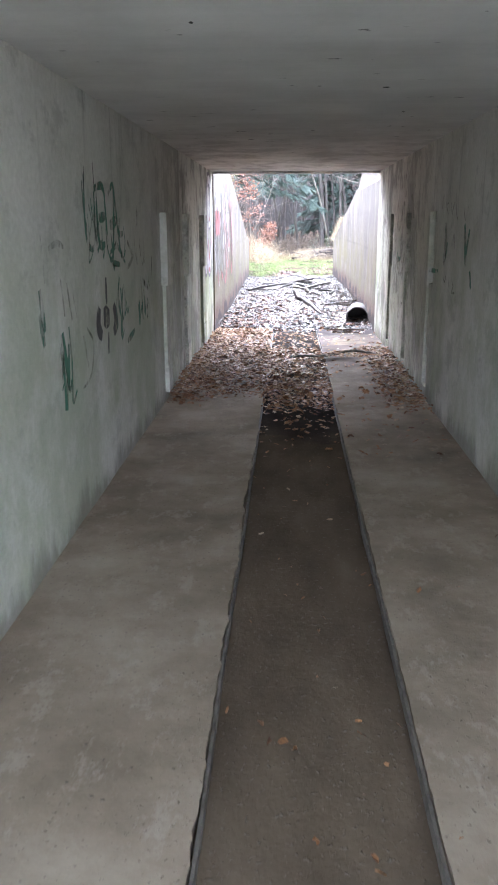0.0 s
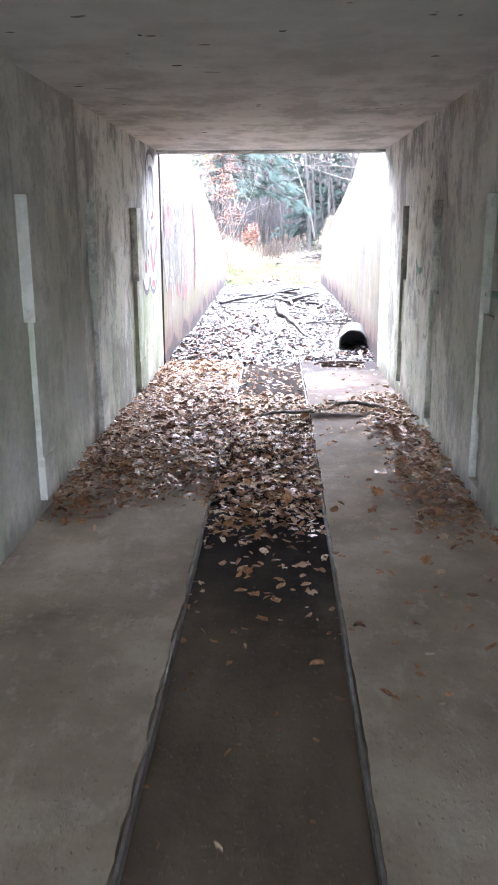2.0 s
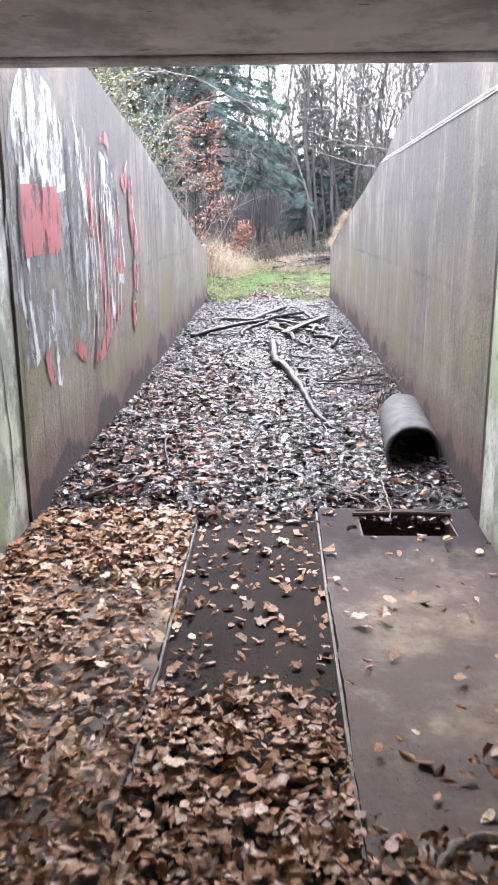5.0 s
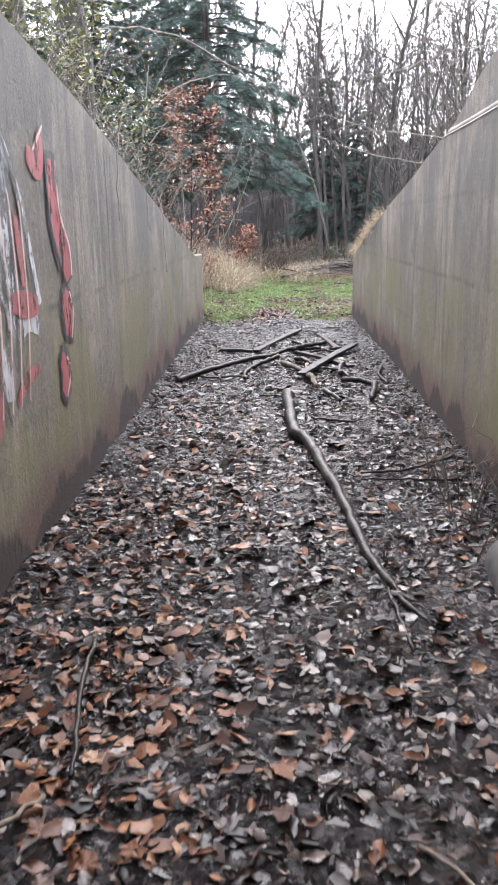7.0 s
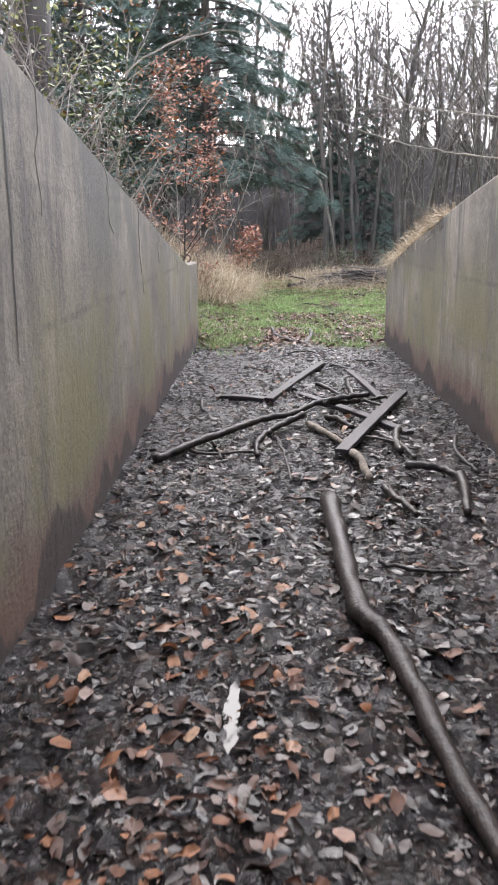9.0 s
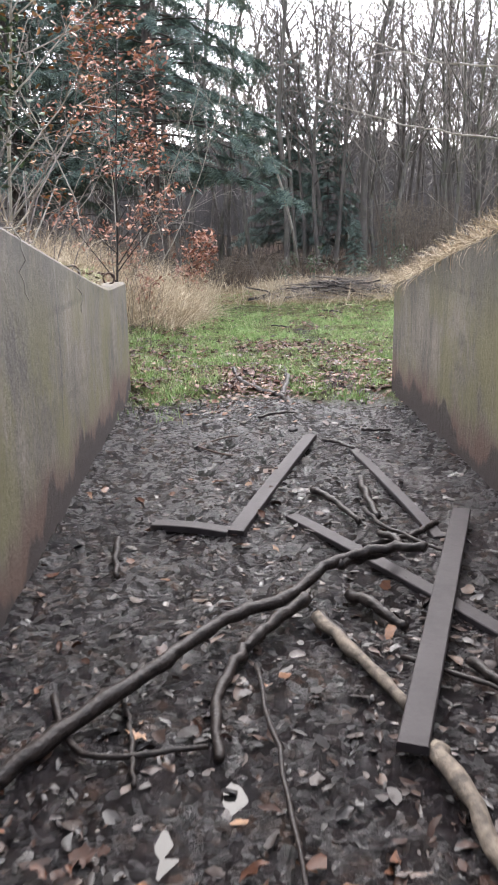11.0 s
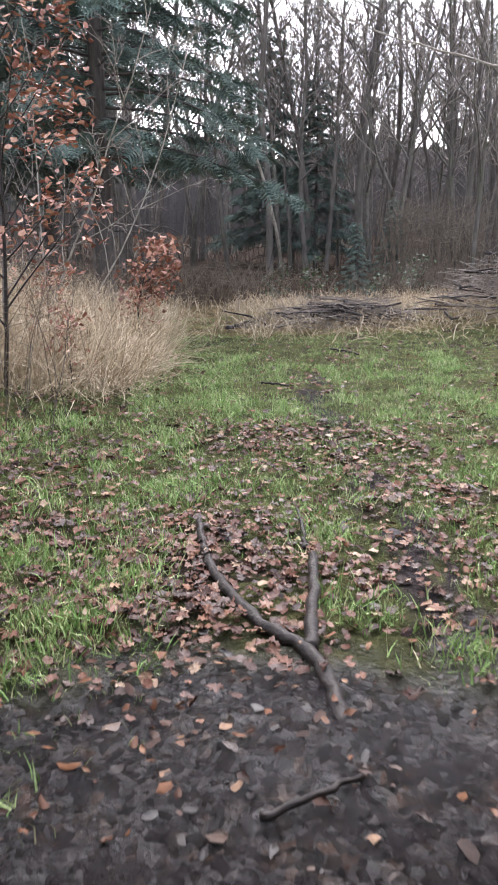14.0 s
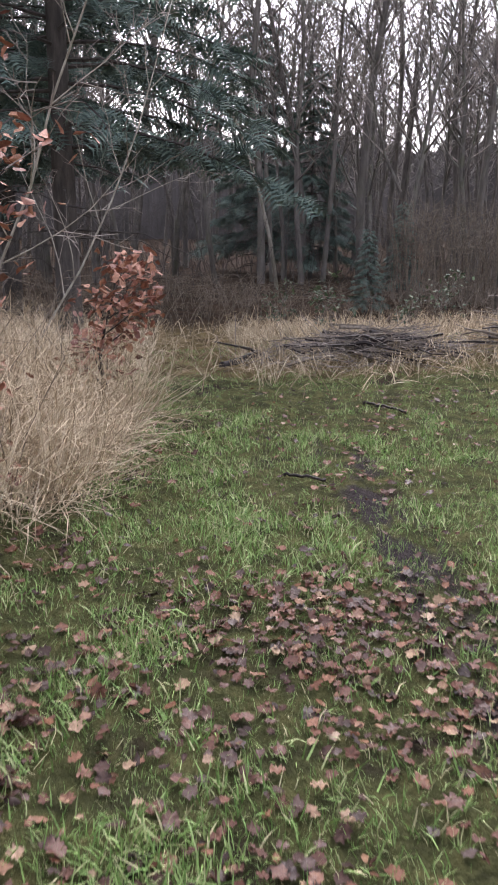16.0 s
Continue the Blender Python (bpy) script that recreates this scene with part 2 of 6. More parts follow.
def ground_soil():
    """Black wet mud in the cutting, grown over by grass further on."""
    k = Mat("wet_ground", 0.5)
    warp = k.n.new("ShaderNodeVectorMath")
    warp.operation = "MULTIPLY_ADD"
    warp.inputs[1].default_value = (0.09, 0.09, 0.0)
    lump = k.n.new("ShaderNodeTexNoise")
    lump.inputs["Scale"].default_value, lump.inputs["Detail"].default_value = 9.0, 3.0
    k.l.new(k.pos, lump.inputs["Vector"])
    k.l.new(lump.outputs["Color"], warp.inputs[0])
    k.l.new(k.pos, warp.inputs[2])
    cell = k.n.new("ShaderNodeTexVoronoi")
    cell.inputs["Scale"].default_value = 34.0
    k.l.new(warp.outputs[0], cell.inputs["Vector"])
    pick = k.n.new("ShaderNodeSeparateColor")
    k.l.new(cell.outputs["Color"], pick.inputs[0])
    clod = cell.outputs["Distance"]
    # trodden leaf fragments pressed into the mud, each wet in its own way
    mud = k.ramp(pick.outputs[0], [(0.0, (0.007, 0.006, 0.006)), (0.45, (0.018, 0.013, 0.012)), (0.75, (0.040, 0.028, 0.023)), (0.93, (0.070, 0.044, 0.034)), (1.0, (0.10, 0.066, 0.050))])
    bare = k.span(k.noise(4.5, 7, 0.75), 0.40, 0.52)
    mud = k.mix(k.math("MULTIPLY", bare, 0.93), mud, k.ramp(k.noise(30, 6, 0.75), [(0.38, (0.005, 0.004, 0.005)), (0.52, (0.015, 0.011, 0.013)), (0.66, (0.042, 0.031, 0.031))]))
    turf = k.ramp(k.noise(6, 6, 0.65), [(0.3, (0.042, 0.042, 0.024)), (0.5, (0.088, 0.094, 0.040)), (0.72, (0.165, 0.155, 0.068))])
    turf = k.mix(k.span(k.noise(1.4, 6, 0.6), 0.56, 0.66), turf, (0.045, 0.034, 0.026))
    line = k.math("ADD", k.axis("Y"), k.math("MULTIPLY", k.noise(1.1, 5), 2.0))
    grown = k.span(line, 22.3, 23.2)
    bank = k.span(k.axis("Z"), 0.25, 0.5)
    base = k.mix(grown, mud, turf)
    straw = k.ramp(k.noise(3, 6), [(0.35, (0.12, 0.085, 0.045)), (0.65, (0.28, 0.21, 0.11))])
    base = k.mix(bank, base, straw)
    track = k.math("MULTIPLY", k.math("MULTIPLY", k.span(k.axis("X"), 0.42, 0.58), k.span(k.axis("X"), 0.95, 0.75)), k.span(k.noise((4, 1.2, 1), 5), 0.44, 0.56))
    base = k.mix(k.math("MULTIPLY", track, k.span(k.axis("Y"), 28.2, 27.6)), base, (0.060, 0.050, 0.050))
    base = k.mix(k.math("MULTIPLY", k.span(k.axis("Y"), 30.4, 31.2), 0.85), base, straw)
    far = k.span(k.axis("Y"), 34.2, 36.5)
    base = k.mix(far, base, k.ramp(k.noise(2.5, 6), [(0.35, (0.026, 0.018, 0.013)), (0.65, (0.065, 0.043, 0.028))]))
    # unseen pale ground behind the passage, added to bounce light onto its ceiling
    rear_bounce = k.span(k.axis("Y"), -1.4, -1.8)
    base = k.mix(rear_bounce, base, k.ramp(k.noise(12, 6), [(0.35, (0.26, 0.24, 0.20)), (0.65, (0.48, 0.45, 0.39))]))
    rough = k.math("ADD", k.span(k.math("ADD", k.math("MULTIPLY", pick.outputs[1], 0.5), k.math("MULTIPLY", k.noise(3.0, 5, 0.7), 0.9)), 0.55, 0.9, 0.10, 0.5), k.math("MULTIPLY", grown, 0.75))
    k.l.new(k.span(grown, 0, 1, 0.72, 0.04), k.bsdf.inputs["Specular IOR Level"])
    return k.done(base, k.math("ADD", k.math("ADD", k.math("MULTIPLY", k.noise(11, 5, 0.7, 1.0), 2.2), k.math("MULTIPLY", clod, -0.5)), k.math("MULTIPLY", k.noise((52, 34, 30), 4, 0.7, 0.8), 1.0)), 1.0, 0.045, rough)


def leaf_mat(name, stops, rough=0.45, wet=0.0, spec=0.5):
    """Leaves that differ in tone and in how wet they are, mottled and veined at leaf scale."""
    k = Mat(name, rough)
    each = k.island()
    base = k.ramp(each, stops)
    base = k.mix(k.math("MULTIPLY", k.span(k.noise(70, 6, 0.7), 0.42, 0.62), 0.6), base, k.mix(1.0, base, (0.38, 0.33, 0.30), "MULTIPLY"))
    shuffle = k.math("FRACT", k.math("MULTIPLY", each, 37.7), 0.0)
    gloss = k.math("ADD", k.span(shuffle, 0.0, 1.0, rough - wet, rough + wet * 0.6), k.math("MULTIPLY", k.noise(40, 3), 0.12))
    return k.done(base, k.noise(110, 5, 0.7), 0.5, 0.004, gloss, spec)


def bark(name, dark, light, s=(14, 14, 3), green=0.0):
    k = Mat(name, 0.85)
    base = k.ramp(k.noise(s, 6, 0.65), [(0.35, dark), (0.68, light)])
    if green:
        base = k.mix(k.math("MULTIPLY", k.span(k.noise(3, 4), 0.45, 0.65), green), base, (0.07, 0.085, 0.035))
    return k.done(base, k.noise((s[0] * 2, s[1] * 2, s[2] * 2), 5), 0.6, 0.01)


def plain(name, color, rough=0.7, metal=0.0, var=0.35, s=12.0, dark=0.45):
    k = Mat(name, rough, metal)
    base = k.mix(k.math("MULTIPLY", k.span(k.noise(s, 6, 0.65), 0.4, 0.68), var), color, tuple(c * dark for c in color))
    return k.done(base, k.noise(s * 4, 4), 0.35, 0.004)


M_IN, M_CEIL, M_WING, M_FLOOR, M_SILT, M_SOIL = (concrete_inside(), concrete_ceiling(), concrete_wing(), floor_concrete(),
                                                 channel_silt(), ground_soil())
M_EDGE = plain("channel_edging", (0.13, 0.115, 0.095), 0.75, 0, 0.85, 14)
M_LEDGE = plain("pale_ledge", (0.42, 0.39, 0.34), 0.85, 0, 0.4, 9)
M_LITTER = leaf_mat("brown_beech_leaf", [(0.0, (0.11, 0.048, 0.020)), (0.25, (0.22, 0.095, 0.034)), (0.5, (0.29, 0.138, 0.052)),
                                         (0.7, (0.30, 0.15, 0.062)), (0.88, (0.36, 0.21, 0.11)), (1.0, (0.47, 0.36, 0.24))], 0.55, 0.2, 0.4)
M_WETLEAF = leaf_mat("sodden_black_leaf", [(0.0, (0.009, 0.007, 0.007)), (0.45, (0.020, 0.013, 0.011)), (0.75, (0.042, 0.023, 0.017)),
                                           (0.93, (0.075, 0.043, 0.030)), (1.0, (0.12, 0.075, 0.052))], 0.32, 0.14, 0.38)
M_MAPLE = leaf_mat("fallen_maple_leaf", [(0.0, (0.032, 0.014, 0.010)), (0.35, (0.070, 0.025, 0.015)), (0.65, (0.125, 0.045, 0.025)),
                                         (0.9, (0.22, 0.10, 0.055)), (1.0, (0.38, 0.27, 0.17))], 0.55, 0.22)
M_DAMPLEAF = leaf_mat("damp_brown_leaf", [(0.0, (0.018, 0.009, 0.007)), (0.3, (0.055, 0.021, 0.011)), (0.6, (0.12, 0.043, 0.017)), (0.85, (0.19, 0.080, 0.034)), (1.0, (0.30, 0.185, 0.115))], 0.46, 0.2, 0.3)
M_COPPER = leaf_mat("copper_beech_leaf", [(0.0, (0.17, 0.062, 0.044)), (0.5, (0.34, 0.14, 0.088)), (1.0, (0.52, 0.29, 0.19))], 0.5)
M_GRASS = leaf_mat("green_grass_blade", [(0.0, (0.15, 0.28, 0.07)), (0.5, (0.28, 0.45, 0.13)), (0.8, (0.46, 0.56, 0.25)), (1.0, (0.62, 0.56, 0.34))], 0.6)
M_STRAW = leaf_mat("dry_straw_blade", [(0.0, (0.30, 0.225, 0.14)), (0.4, (0.50, 0.395, 0.255)), (0.8, (0.65, 0.535, 0.37)), (1.0, (0.75, 0.65, 0.48))], 0.7)
M_NEEDLE = leaf_mat("fir_needle", [(0.0, (0.065, 0.105, 0.094)), (0.6, (0.115, 0.17, 0.147)), (1.0, (0.17, 0.225, 0.18))], 0.9)
M_IVY = leaf_mat("hedge_leaf", [(0.0, (0.07, 0.11, 0.03)), (0.6, (0.20, 0.23, 0.07)), (1.0, (0.38, 0.36, 0.16))], 0.5)
M_BRAMBLE = leaf_mat("dark_bramble_leaf", [(0.0, (0.02, 0.045, 0.02)), (0.7, (0.05, 0.09, 0.035)), (1.0, (0.12, 0.17, 0.08))], 0.45)
M_BARK = bark("grey_bark", (0.050, 0.044, 0.039), (0.15, 0.135, 0.118), green=0.35)
M_PALEBARK = bark("pale_lichen_bark", (0.15, 0.13, 0.105), (0.36, 0.33, 0.28), green=0.25)
M_FIRBARK = bark("dark_fir_bark", (0.030, 0.025, 0.023), (0.085, 0.072, 0.066))
M_FARBARK = bark("far_grey_brown_bark", (0.060, 0.052, 0.048), (0.165, 0.145, 0.130), (6, 6, 1.5), 0.2)
M_TWIG = bark("bare_twig", (0.12, 0.10, 0.088), (0.29, 0.25, 0.22), (30, 30, 30))
M_WETWOOD = bark("wet_dead_wood", (0.008, 0.006, 0.006), (0.038, 0.029, 0.025), (30, 30, 30))
M_DEADWOOD = bark("weathered_dead_wood", (0.06, 0.048, 0.038), (0.23, 0.185, 0.14), (25, 25, 25))
M_PLANK = plain("wet_grey_plank", (0.036, 0.030, 0.031), 0.68, 0, 0.6, 18)
for m, gloss in ((M_WETWOOD, 0.45), (M_PLANK, 0.6)):
    m.node_tree.nodes["Principled BSDF"].inputs["Roughness"].default_value = gloss
    m.node_tree.nodes["Principled BSDF"].inputs["Specular IOR Level"].default_value = 0.22
M_RUST = plain("rusty_iron", (0.075, 0.045, 0.032), 0.7, 0.3, 0.6, 30)
M_PIPE = plain("weathered_grey_pipe", (0.068, 0.064, 0.062), 0.8, 0.0, 0.9, 9, 0.25)
M_BLACK = plain("black_pit", (0.012, 0.011, 0.010), 0.7)


# ---- geometry helpers ----
class Geo:
    """Collects vertices and faces for one mesh."""

    def __init__(self):
        self.v, self.f, self.n = [], [], 0

    def add(self, verts, faces):
        self.v.append(np.asarray(verts, float))
        self.f.extend([tuple(int(i) + self.n for i in face) for face in faces])
        self.n += len(verts)

    def box(self, x0, x1, y0, y1, z0, z1):
        v = [(x, y, z) for z in (z0, z1) for y in (y0, y1) for x in (x0, x1)]
        self.add(v, [(0, 2, 3, 1), (4, 5, 7, 6), (0, 1, 5, 4), (2, 6, 7, 3), (0, 4, 6, 2), (1, 3, 7, 5)])

    def tube(self, pts, radii, sides=6, caps=True):
        pts = [Vector(p) for p in pts]
        ring, last = [], None
        for i, p in enumerate(pts):
            d = (pts[min(i + 1, len(pts) - 1)] - pts[max(i - 1, 0)]).normalized()
            side = d.cross(Vector((0, 0, 1)) if abs(d.z) < 0.9 else Vector((1, 0, 0))).normalized()
            if last is not None and side.dot(last) < 0:
                side = -side
            last = side
            up = side.cross(d)
            for s in range(sides):
                a = 2 * math.pi * s / sides
                ring.append(p + radii[i] * (math.cos(a) * side + math.sin(a) * up))
        faces = []
        for i in range(len(pts) - 1):
            for s in range(sides):
                a, b = i * sides + s, i * sides + (s + 1) % sides
                faces.append((a, b, b + sides, a + sides))
        if caps:
            faces += [tuple(range(sides - 1, -1, -1)), tuple(range((len(pts) - 1) * sides, len(pts) * sides))]
        self.add([tuple(v) for v in ring], faces)

    def mesh(self, name, material, smooth=False):
        me = bpy.data.meshes.new(name)
        me.from_pydata(np.concatenate(self.v).tolist() if self.v else [], [], self.f)
        me.materials.append(material)
        if smooth:
            me.polygons.foreach_set("use_smooth", [True] * len(me.polygons))
        me.update()
        return me


def part(name, geo, material, parent=None, label="", smooth=False):
    ob = new(name, geo.mesh(name, material, smooth) if isinstance(geo, Geo) else geo)
    ob.parent = parent
    return tagged(ob, label)


def bevel(ob, width=0.006, segments=2):
    mod = ob.modifiers.new("edge_wear", "BEVEL")
    mod.width, mod.segments, mod.limit_method = width, segments, "ANGLE"
    return ob


def cloud(name, template, faces, places, material, parent=None):
    """Many small alike pieces in one mesh: template (k,3) or several such, places (n,4,4)."""
    t = np.asarray(template, float)
    t = t[None] if t.ndim == 2 else t
    k, n = t.shape[1], len(places)
    t = np.concatenate([t, np.ones((len(t), k, 1))], 2)[np.arange(n) % len(t)]
    v = np.einsum("nij,nkj->nki", places, t)[:, :, :3].reshape(-1, 3)
    me = bpy.data.meshes.new(name)
    tri = np.array(faces, int)
    loops = (tri[None] + (np.arange(n) * k)[:, None, None]).reshape(-1)
    me.vertices.add(len(v))
    me.vertices.foreach_set("co", v.ravel())
    me.loops.add(len(loops))
    me.loops.foreach_set("vertex_index", loops)
    count, size = n * len(faces), tri.shape[1]
    me.polygons.add(count)
    me.polygons.foreach_set("loop_start", np.arange(count) * size)
    me.polygons.foreach_set("loop_total", np.full(count, size))
    me.update()
    me.validate()
    me.materials.append(material)
    ob = new(name, me)
    ob.parent = parent
    return ob


def turns(yaw, tilt, lean, size):
    """(n,4,4) from a turn about z, then a tilt about the piece's own axes, and a size."""
    n = len(yaw)
    cy, sy, ct, st, cl, sl = np.cos(yaw), np.sin(yaw), np.cos(tilt), np.sin(tilt), np.cos(lean), np.sin(lean)
    rz, rx, ry = (np.zeros((n, 3, 3)) for _ in range(3))
    rz[:, 0, 0], rz[:, 0, 1], rz[:, 1, 0], rz[:, 1, 1], rz[:, 2, 2] = cy, -sy, sy, cy, 1
    rx[:, 0, 0], rx[:, 1, 1], rx[:, 1, 2], rx[:, 2, 1], rx[:, 2, 2] = 1, ct, -st, st, ct
    ry[:, 1, 1], ry[:, 0, 0], ry[:, 0, 2], ry[:, 2, 0], ry[:, 2, 2] = 1, cl, sl, -sl, cl
    m = np.zeros((n, 4, 4))
    m[:, :3, :3] = (rz @ rx @ ry) * np.asarray(size).reshape(-1, 1, 1)
    m[:, 3, 3] = 1
    return m


# ovate leaves, each crumpled in its own way, about one unit long
def leaf_shapes(count, seed, crumple):
    r, out = random.Random(seed), []
    for _ in range(count):
        w, curl, fold = r.uniform(0.16, 0.36), r.gauss(0, crumple * 1.6), r.gauss(0, crumple * 1.3)
        v = [(0, -0.5, 0)]
        for y, k in ((-0.28, 0.75), (0.05, 1.0), (0.32, 0.62)):
            for side in (-1, 0, 1):
                v.append((side * w * k * r.uniform(0.6, 1.2) + 0.05 * r.gauss(0, 1), y + 0.07 * r.gauss(0, 1), curl * y * y * 1.5 + fold * abs(side) + 0.35 * crumple * r.gauss(0, 1)))
        v.append((0.05 * r.gauss(0, 1), 0.5, curl * 0.4))
        out.append(v)
    return out


LEAF_F = [(0, 2, 1), (0, 3, 2), (1, 2, 5), (1, 5, 4), (2, 3, 6), (2, 6, 5), (4, 5, 8), (4, 8, 7), (5, 6, 9), (5, 9, 8), (7, 8, 10), (8, 9, 10)]
LEAF, FLAT_LEAF = leaf_shapes(24, 3, 0.085), leaf_shapes(9, 4, 0.035)


# five-lobed leaves
def lobed_shapes(count, seed):
    r, out = random.Random(seed), []
    for _ in range(count):
        v, tilt = [(0, -0.05, 0)], r.uniform(0.05, 0.22)
        for k in range(20):
            a, d = math.radians(18 * k) + r.gauss(0, 0.05), (0.5, 0.37, 0.43, 0.36)[k % 4] * r.uniform(0.7, 1.12) * (0.8 if 7 < k < 13 else 1)
            v.append((d * math.sin(a), d * math.cos(a), tilt * d * (1 + math.sin(2.3 * k + tilt * 30)) + 0.045 * r.gauss(0, 1)))
        out.append(v)
    return out


LOBED = lobed_shapes(20, 6)
LOBED_F = [(0, 1 + (k + 1) % 20, 1 + k) for k in range(20)]
rng = np.random.default_rng(7)


def leaves(name, material, xyz, size, flat=0.35, template=LEAF, faces=LEAF_F, parent=None):
    n = len(xyz)
    m = turns(rng.uniform(0, 6.283, n), rng.normal(0, flat, n), rng.normal(0, flat, n), rng.uniform(size[0], size[1], n))
    m[:, :3, 3] = xyz
    return cloud(name, template, faces, m, material, parent)


# tufts of four blades each, one unit high
def tuft_shapes(count, seed):
    r, out = random.Random(seed), []
    for _ in range(count):
        v = []
        for _ in range(4):
            a, x, y, h, w = r.uniform(0, 6.28), r.gauss(0, 0.30), r.gauss(0, 0.30), r.uniform(0.55, 1.0), r.uniform(0.02, 0.042)
            c, s, b1, b2 = math.cos(a), math.sin(a), r.uniform(0.02, 0.2), r.uniform(0.25, 0.7)
            for u, f, z in ((-w, 0, 0), (w, 0, 0), (w * 0.8, b1, 0.5), (-w * 0.8, b1, 0.5), (0, b2, 0.95)):
                v.append((x + c * u - s * f * h, y + s * u + c * f * h, z * h))
        out.append(v)
    return out


TUFT = tuft_shapes(12, 5)
TUFT_F = [tuple(i + 5 * k for i in f) for k in range(4) for f in ((0, 1, 2), (0, 2, 3), (3, 2, 4))]


def blades(name, material, xyz, height, lean=0.2, parent=None):
    n = len(xyz)
    m = turns(rng.uniform(0, 6.283, n), rng.normal(0, lean, n), rng.normal(0, lean, n), rng.uniform(height[0], height[1], n))
    m[:, :3, 3] = xyz
    return cloud(name, TUFT, TUFT_F, m, material, parent)


# ---- the plan ----
X_LEFT, X_RIGHT, CEILING, MOUTH, BACK = -1.20, 1.00, 2.10, 10.17, -1.6
LEFT_TOP = [(10.17, 2.62), (12.0, 2.40), (14.2, 2.12), (16.2, 1.80), (18.2, 1.47), (20.2, 1.15), (20.9, 1.05), (22.0, 1.03)]
RIGHT_TOP = [(10.17, 2.04), (15.2, 2.04), (15.7, 1.97), (16.5, 1.86), (18.0, 1.65), (20.3, 1.27), (21.4, 1.06), (21.9, 1.00)]


def along(line, y):
    return float(np.interp(y, [p[0] for p in line], [p[1] for p in line]))


def left_face(y):
    return float(np.interp(y, [10.17, 13.5, 22.0], [-1.185, -1.18, -1.29]))


def right_face(y):
    return float(np.interp(y, [10.17, 14.5, 17.0, 21.9], [1.01, 1.08, 1.09, 1.02]))


# ---- ground: one sheet from the cutting to the horizon ----
def hump(x, y, cx, cy, rx, ry, h):
    return h * math.exp(-((x - cx) / rx) ** 2 - ((y - cy) / ry) ** 2)


PUDDLES = [(-0.08, 21.09, 0.045, 0.07), (-0.42, 20.42, 0.075, 0.15), (-0.45, 20.17, 0.06, 0.09), (-0.15, 20.37, 0.055, 0.14), (-0.035, 20.53, 0.05, 0.06), (-0.21, 20.05, 0.06, 0.08),
           (-0.18, 19.87, 0.045, 0.07), (-0.35, 19.64, 0.06, 0.13), (0.08, 19.76, 0.055, 0.14), (0.13, 20.22, 0.028, 0.13), (-0.57, 19.7, 0.08, 0.14), (-0.145, 18.83, 0.07, 0.12),
           (-0.385, 19.13, 0.05, 0.06), (-0.60, 18.90, 0.06, 0.11), (-0.37, 16.71, 0.06, 0.09), (-0.243, 18.07, 0.05, 0.05), (-0.56, 16.51, 0.07, 0.09), (-0.42, 14.1, 0.04, 0.3),
           (-0.40, 13.2, 0.045, 0.35), (-0.36, 12.6, 0.05, 0.2)]


def ground_height(x, y):
    n1 = noise.noise((x * 0.35, y * 0.35, 0.0))
    n2 = noise.noise((x * 3.1, y * 3.1, 4.0))
    n3 = noise.noise((x * 9.0, y * 9.0, 9.0))
    if y < BACK:
        return 0.01 + 0.04 * n1
    if y < MOUTH + 0.25 and -1.36 < x < 1.14:
        return -0.16
    lf, rf = (left_face(y), right_face(y)) if MOUTH <= y <= 22.0 else (X_LEFT, X_RIGHT)
    if lf - 0.15 < x < rf + 0.13 and MOUTH <= y < 22.0:
        z = 0.014 + 0.020 * n2 + 0.026 * n3 + 0.010 * noise.noise((x * 19, y * 19, 2))
        for cx, cy, rx, ry in PUDDLES:
            z -= hump(x, y, cx, cy, rx, ry, 0.046)
        z += hump(x, y, -0.05, 21.3, 0.3, 0.5, 0.06) + 0.03 * max(0, 1 - (x - lf) / 0.18) + 0.03 * max(0, 1 - (rf - x) / 0.18)
        return z - 0.10 * max(0.0, 1 - (y - MOUTH) / 0.5)
    z = 0.02 + 0.03 * n2 + 0.012 * n3 + 0.05 * n1
    if y < 27 and (x < lf or x > rf):
        out = (lf - x) if x < lf else (x - rf)
        line = LEFT_TOP if x < lf else RIGHT_TOP
        top = along(line, max(y, MOUTH)) if y < 22 else np.interp(y, [22, 22.3, 24.0, 27], [0.98, 0.40, 0.1, 0.0])
        if y < 15.2 and x > rf:
            top = np.interp(y, [10.2, 15.2], [2.6, 2.0])
        fade = min(1.0, max(0.0, (out - 0.0) / (0.3 if y < 22 else 1.2)))
        z += (top - 0.06 + min(out, 6) * (0.22 if x < lf else 0.12) * (1 if y < 22 else 0.3)) * (1.0 if y < 22 else fade)
    z += hump(x, y, -2.6, 26.6, 1.3, 2.3, 0.42) + hump(x, y, -4.4, 28.5, 2.0, 4.0, 0.5)
    z += hump(x, y, 1.5, 32.6, 2.2, 1.0, 0.16) + hump(x, y, 4.2, 32.0, 1.6, 1.6, 0.30)
    return z + 0.012 * max(0.0, y - 34)


def axis_steps(*runs):
    out = []
    for a, b, step in runs:
        out += list(np.arange(a, b - 1e-6, step))
    return out + [runs[-1][1]]


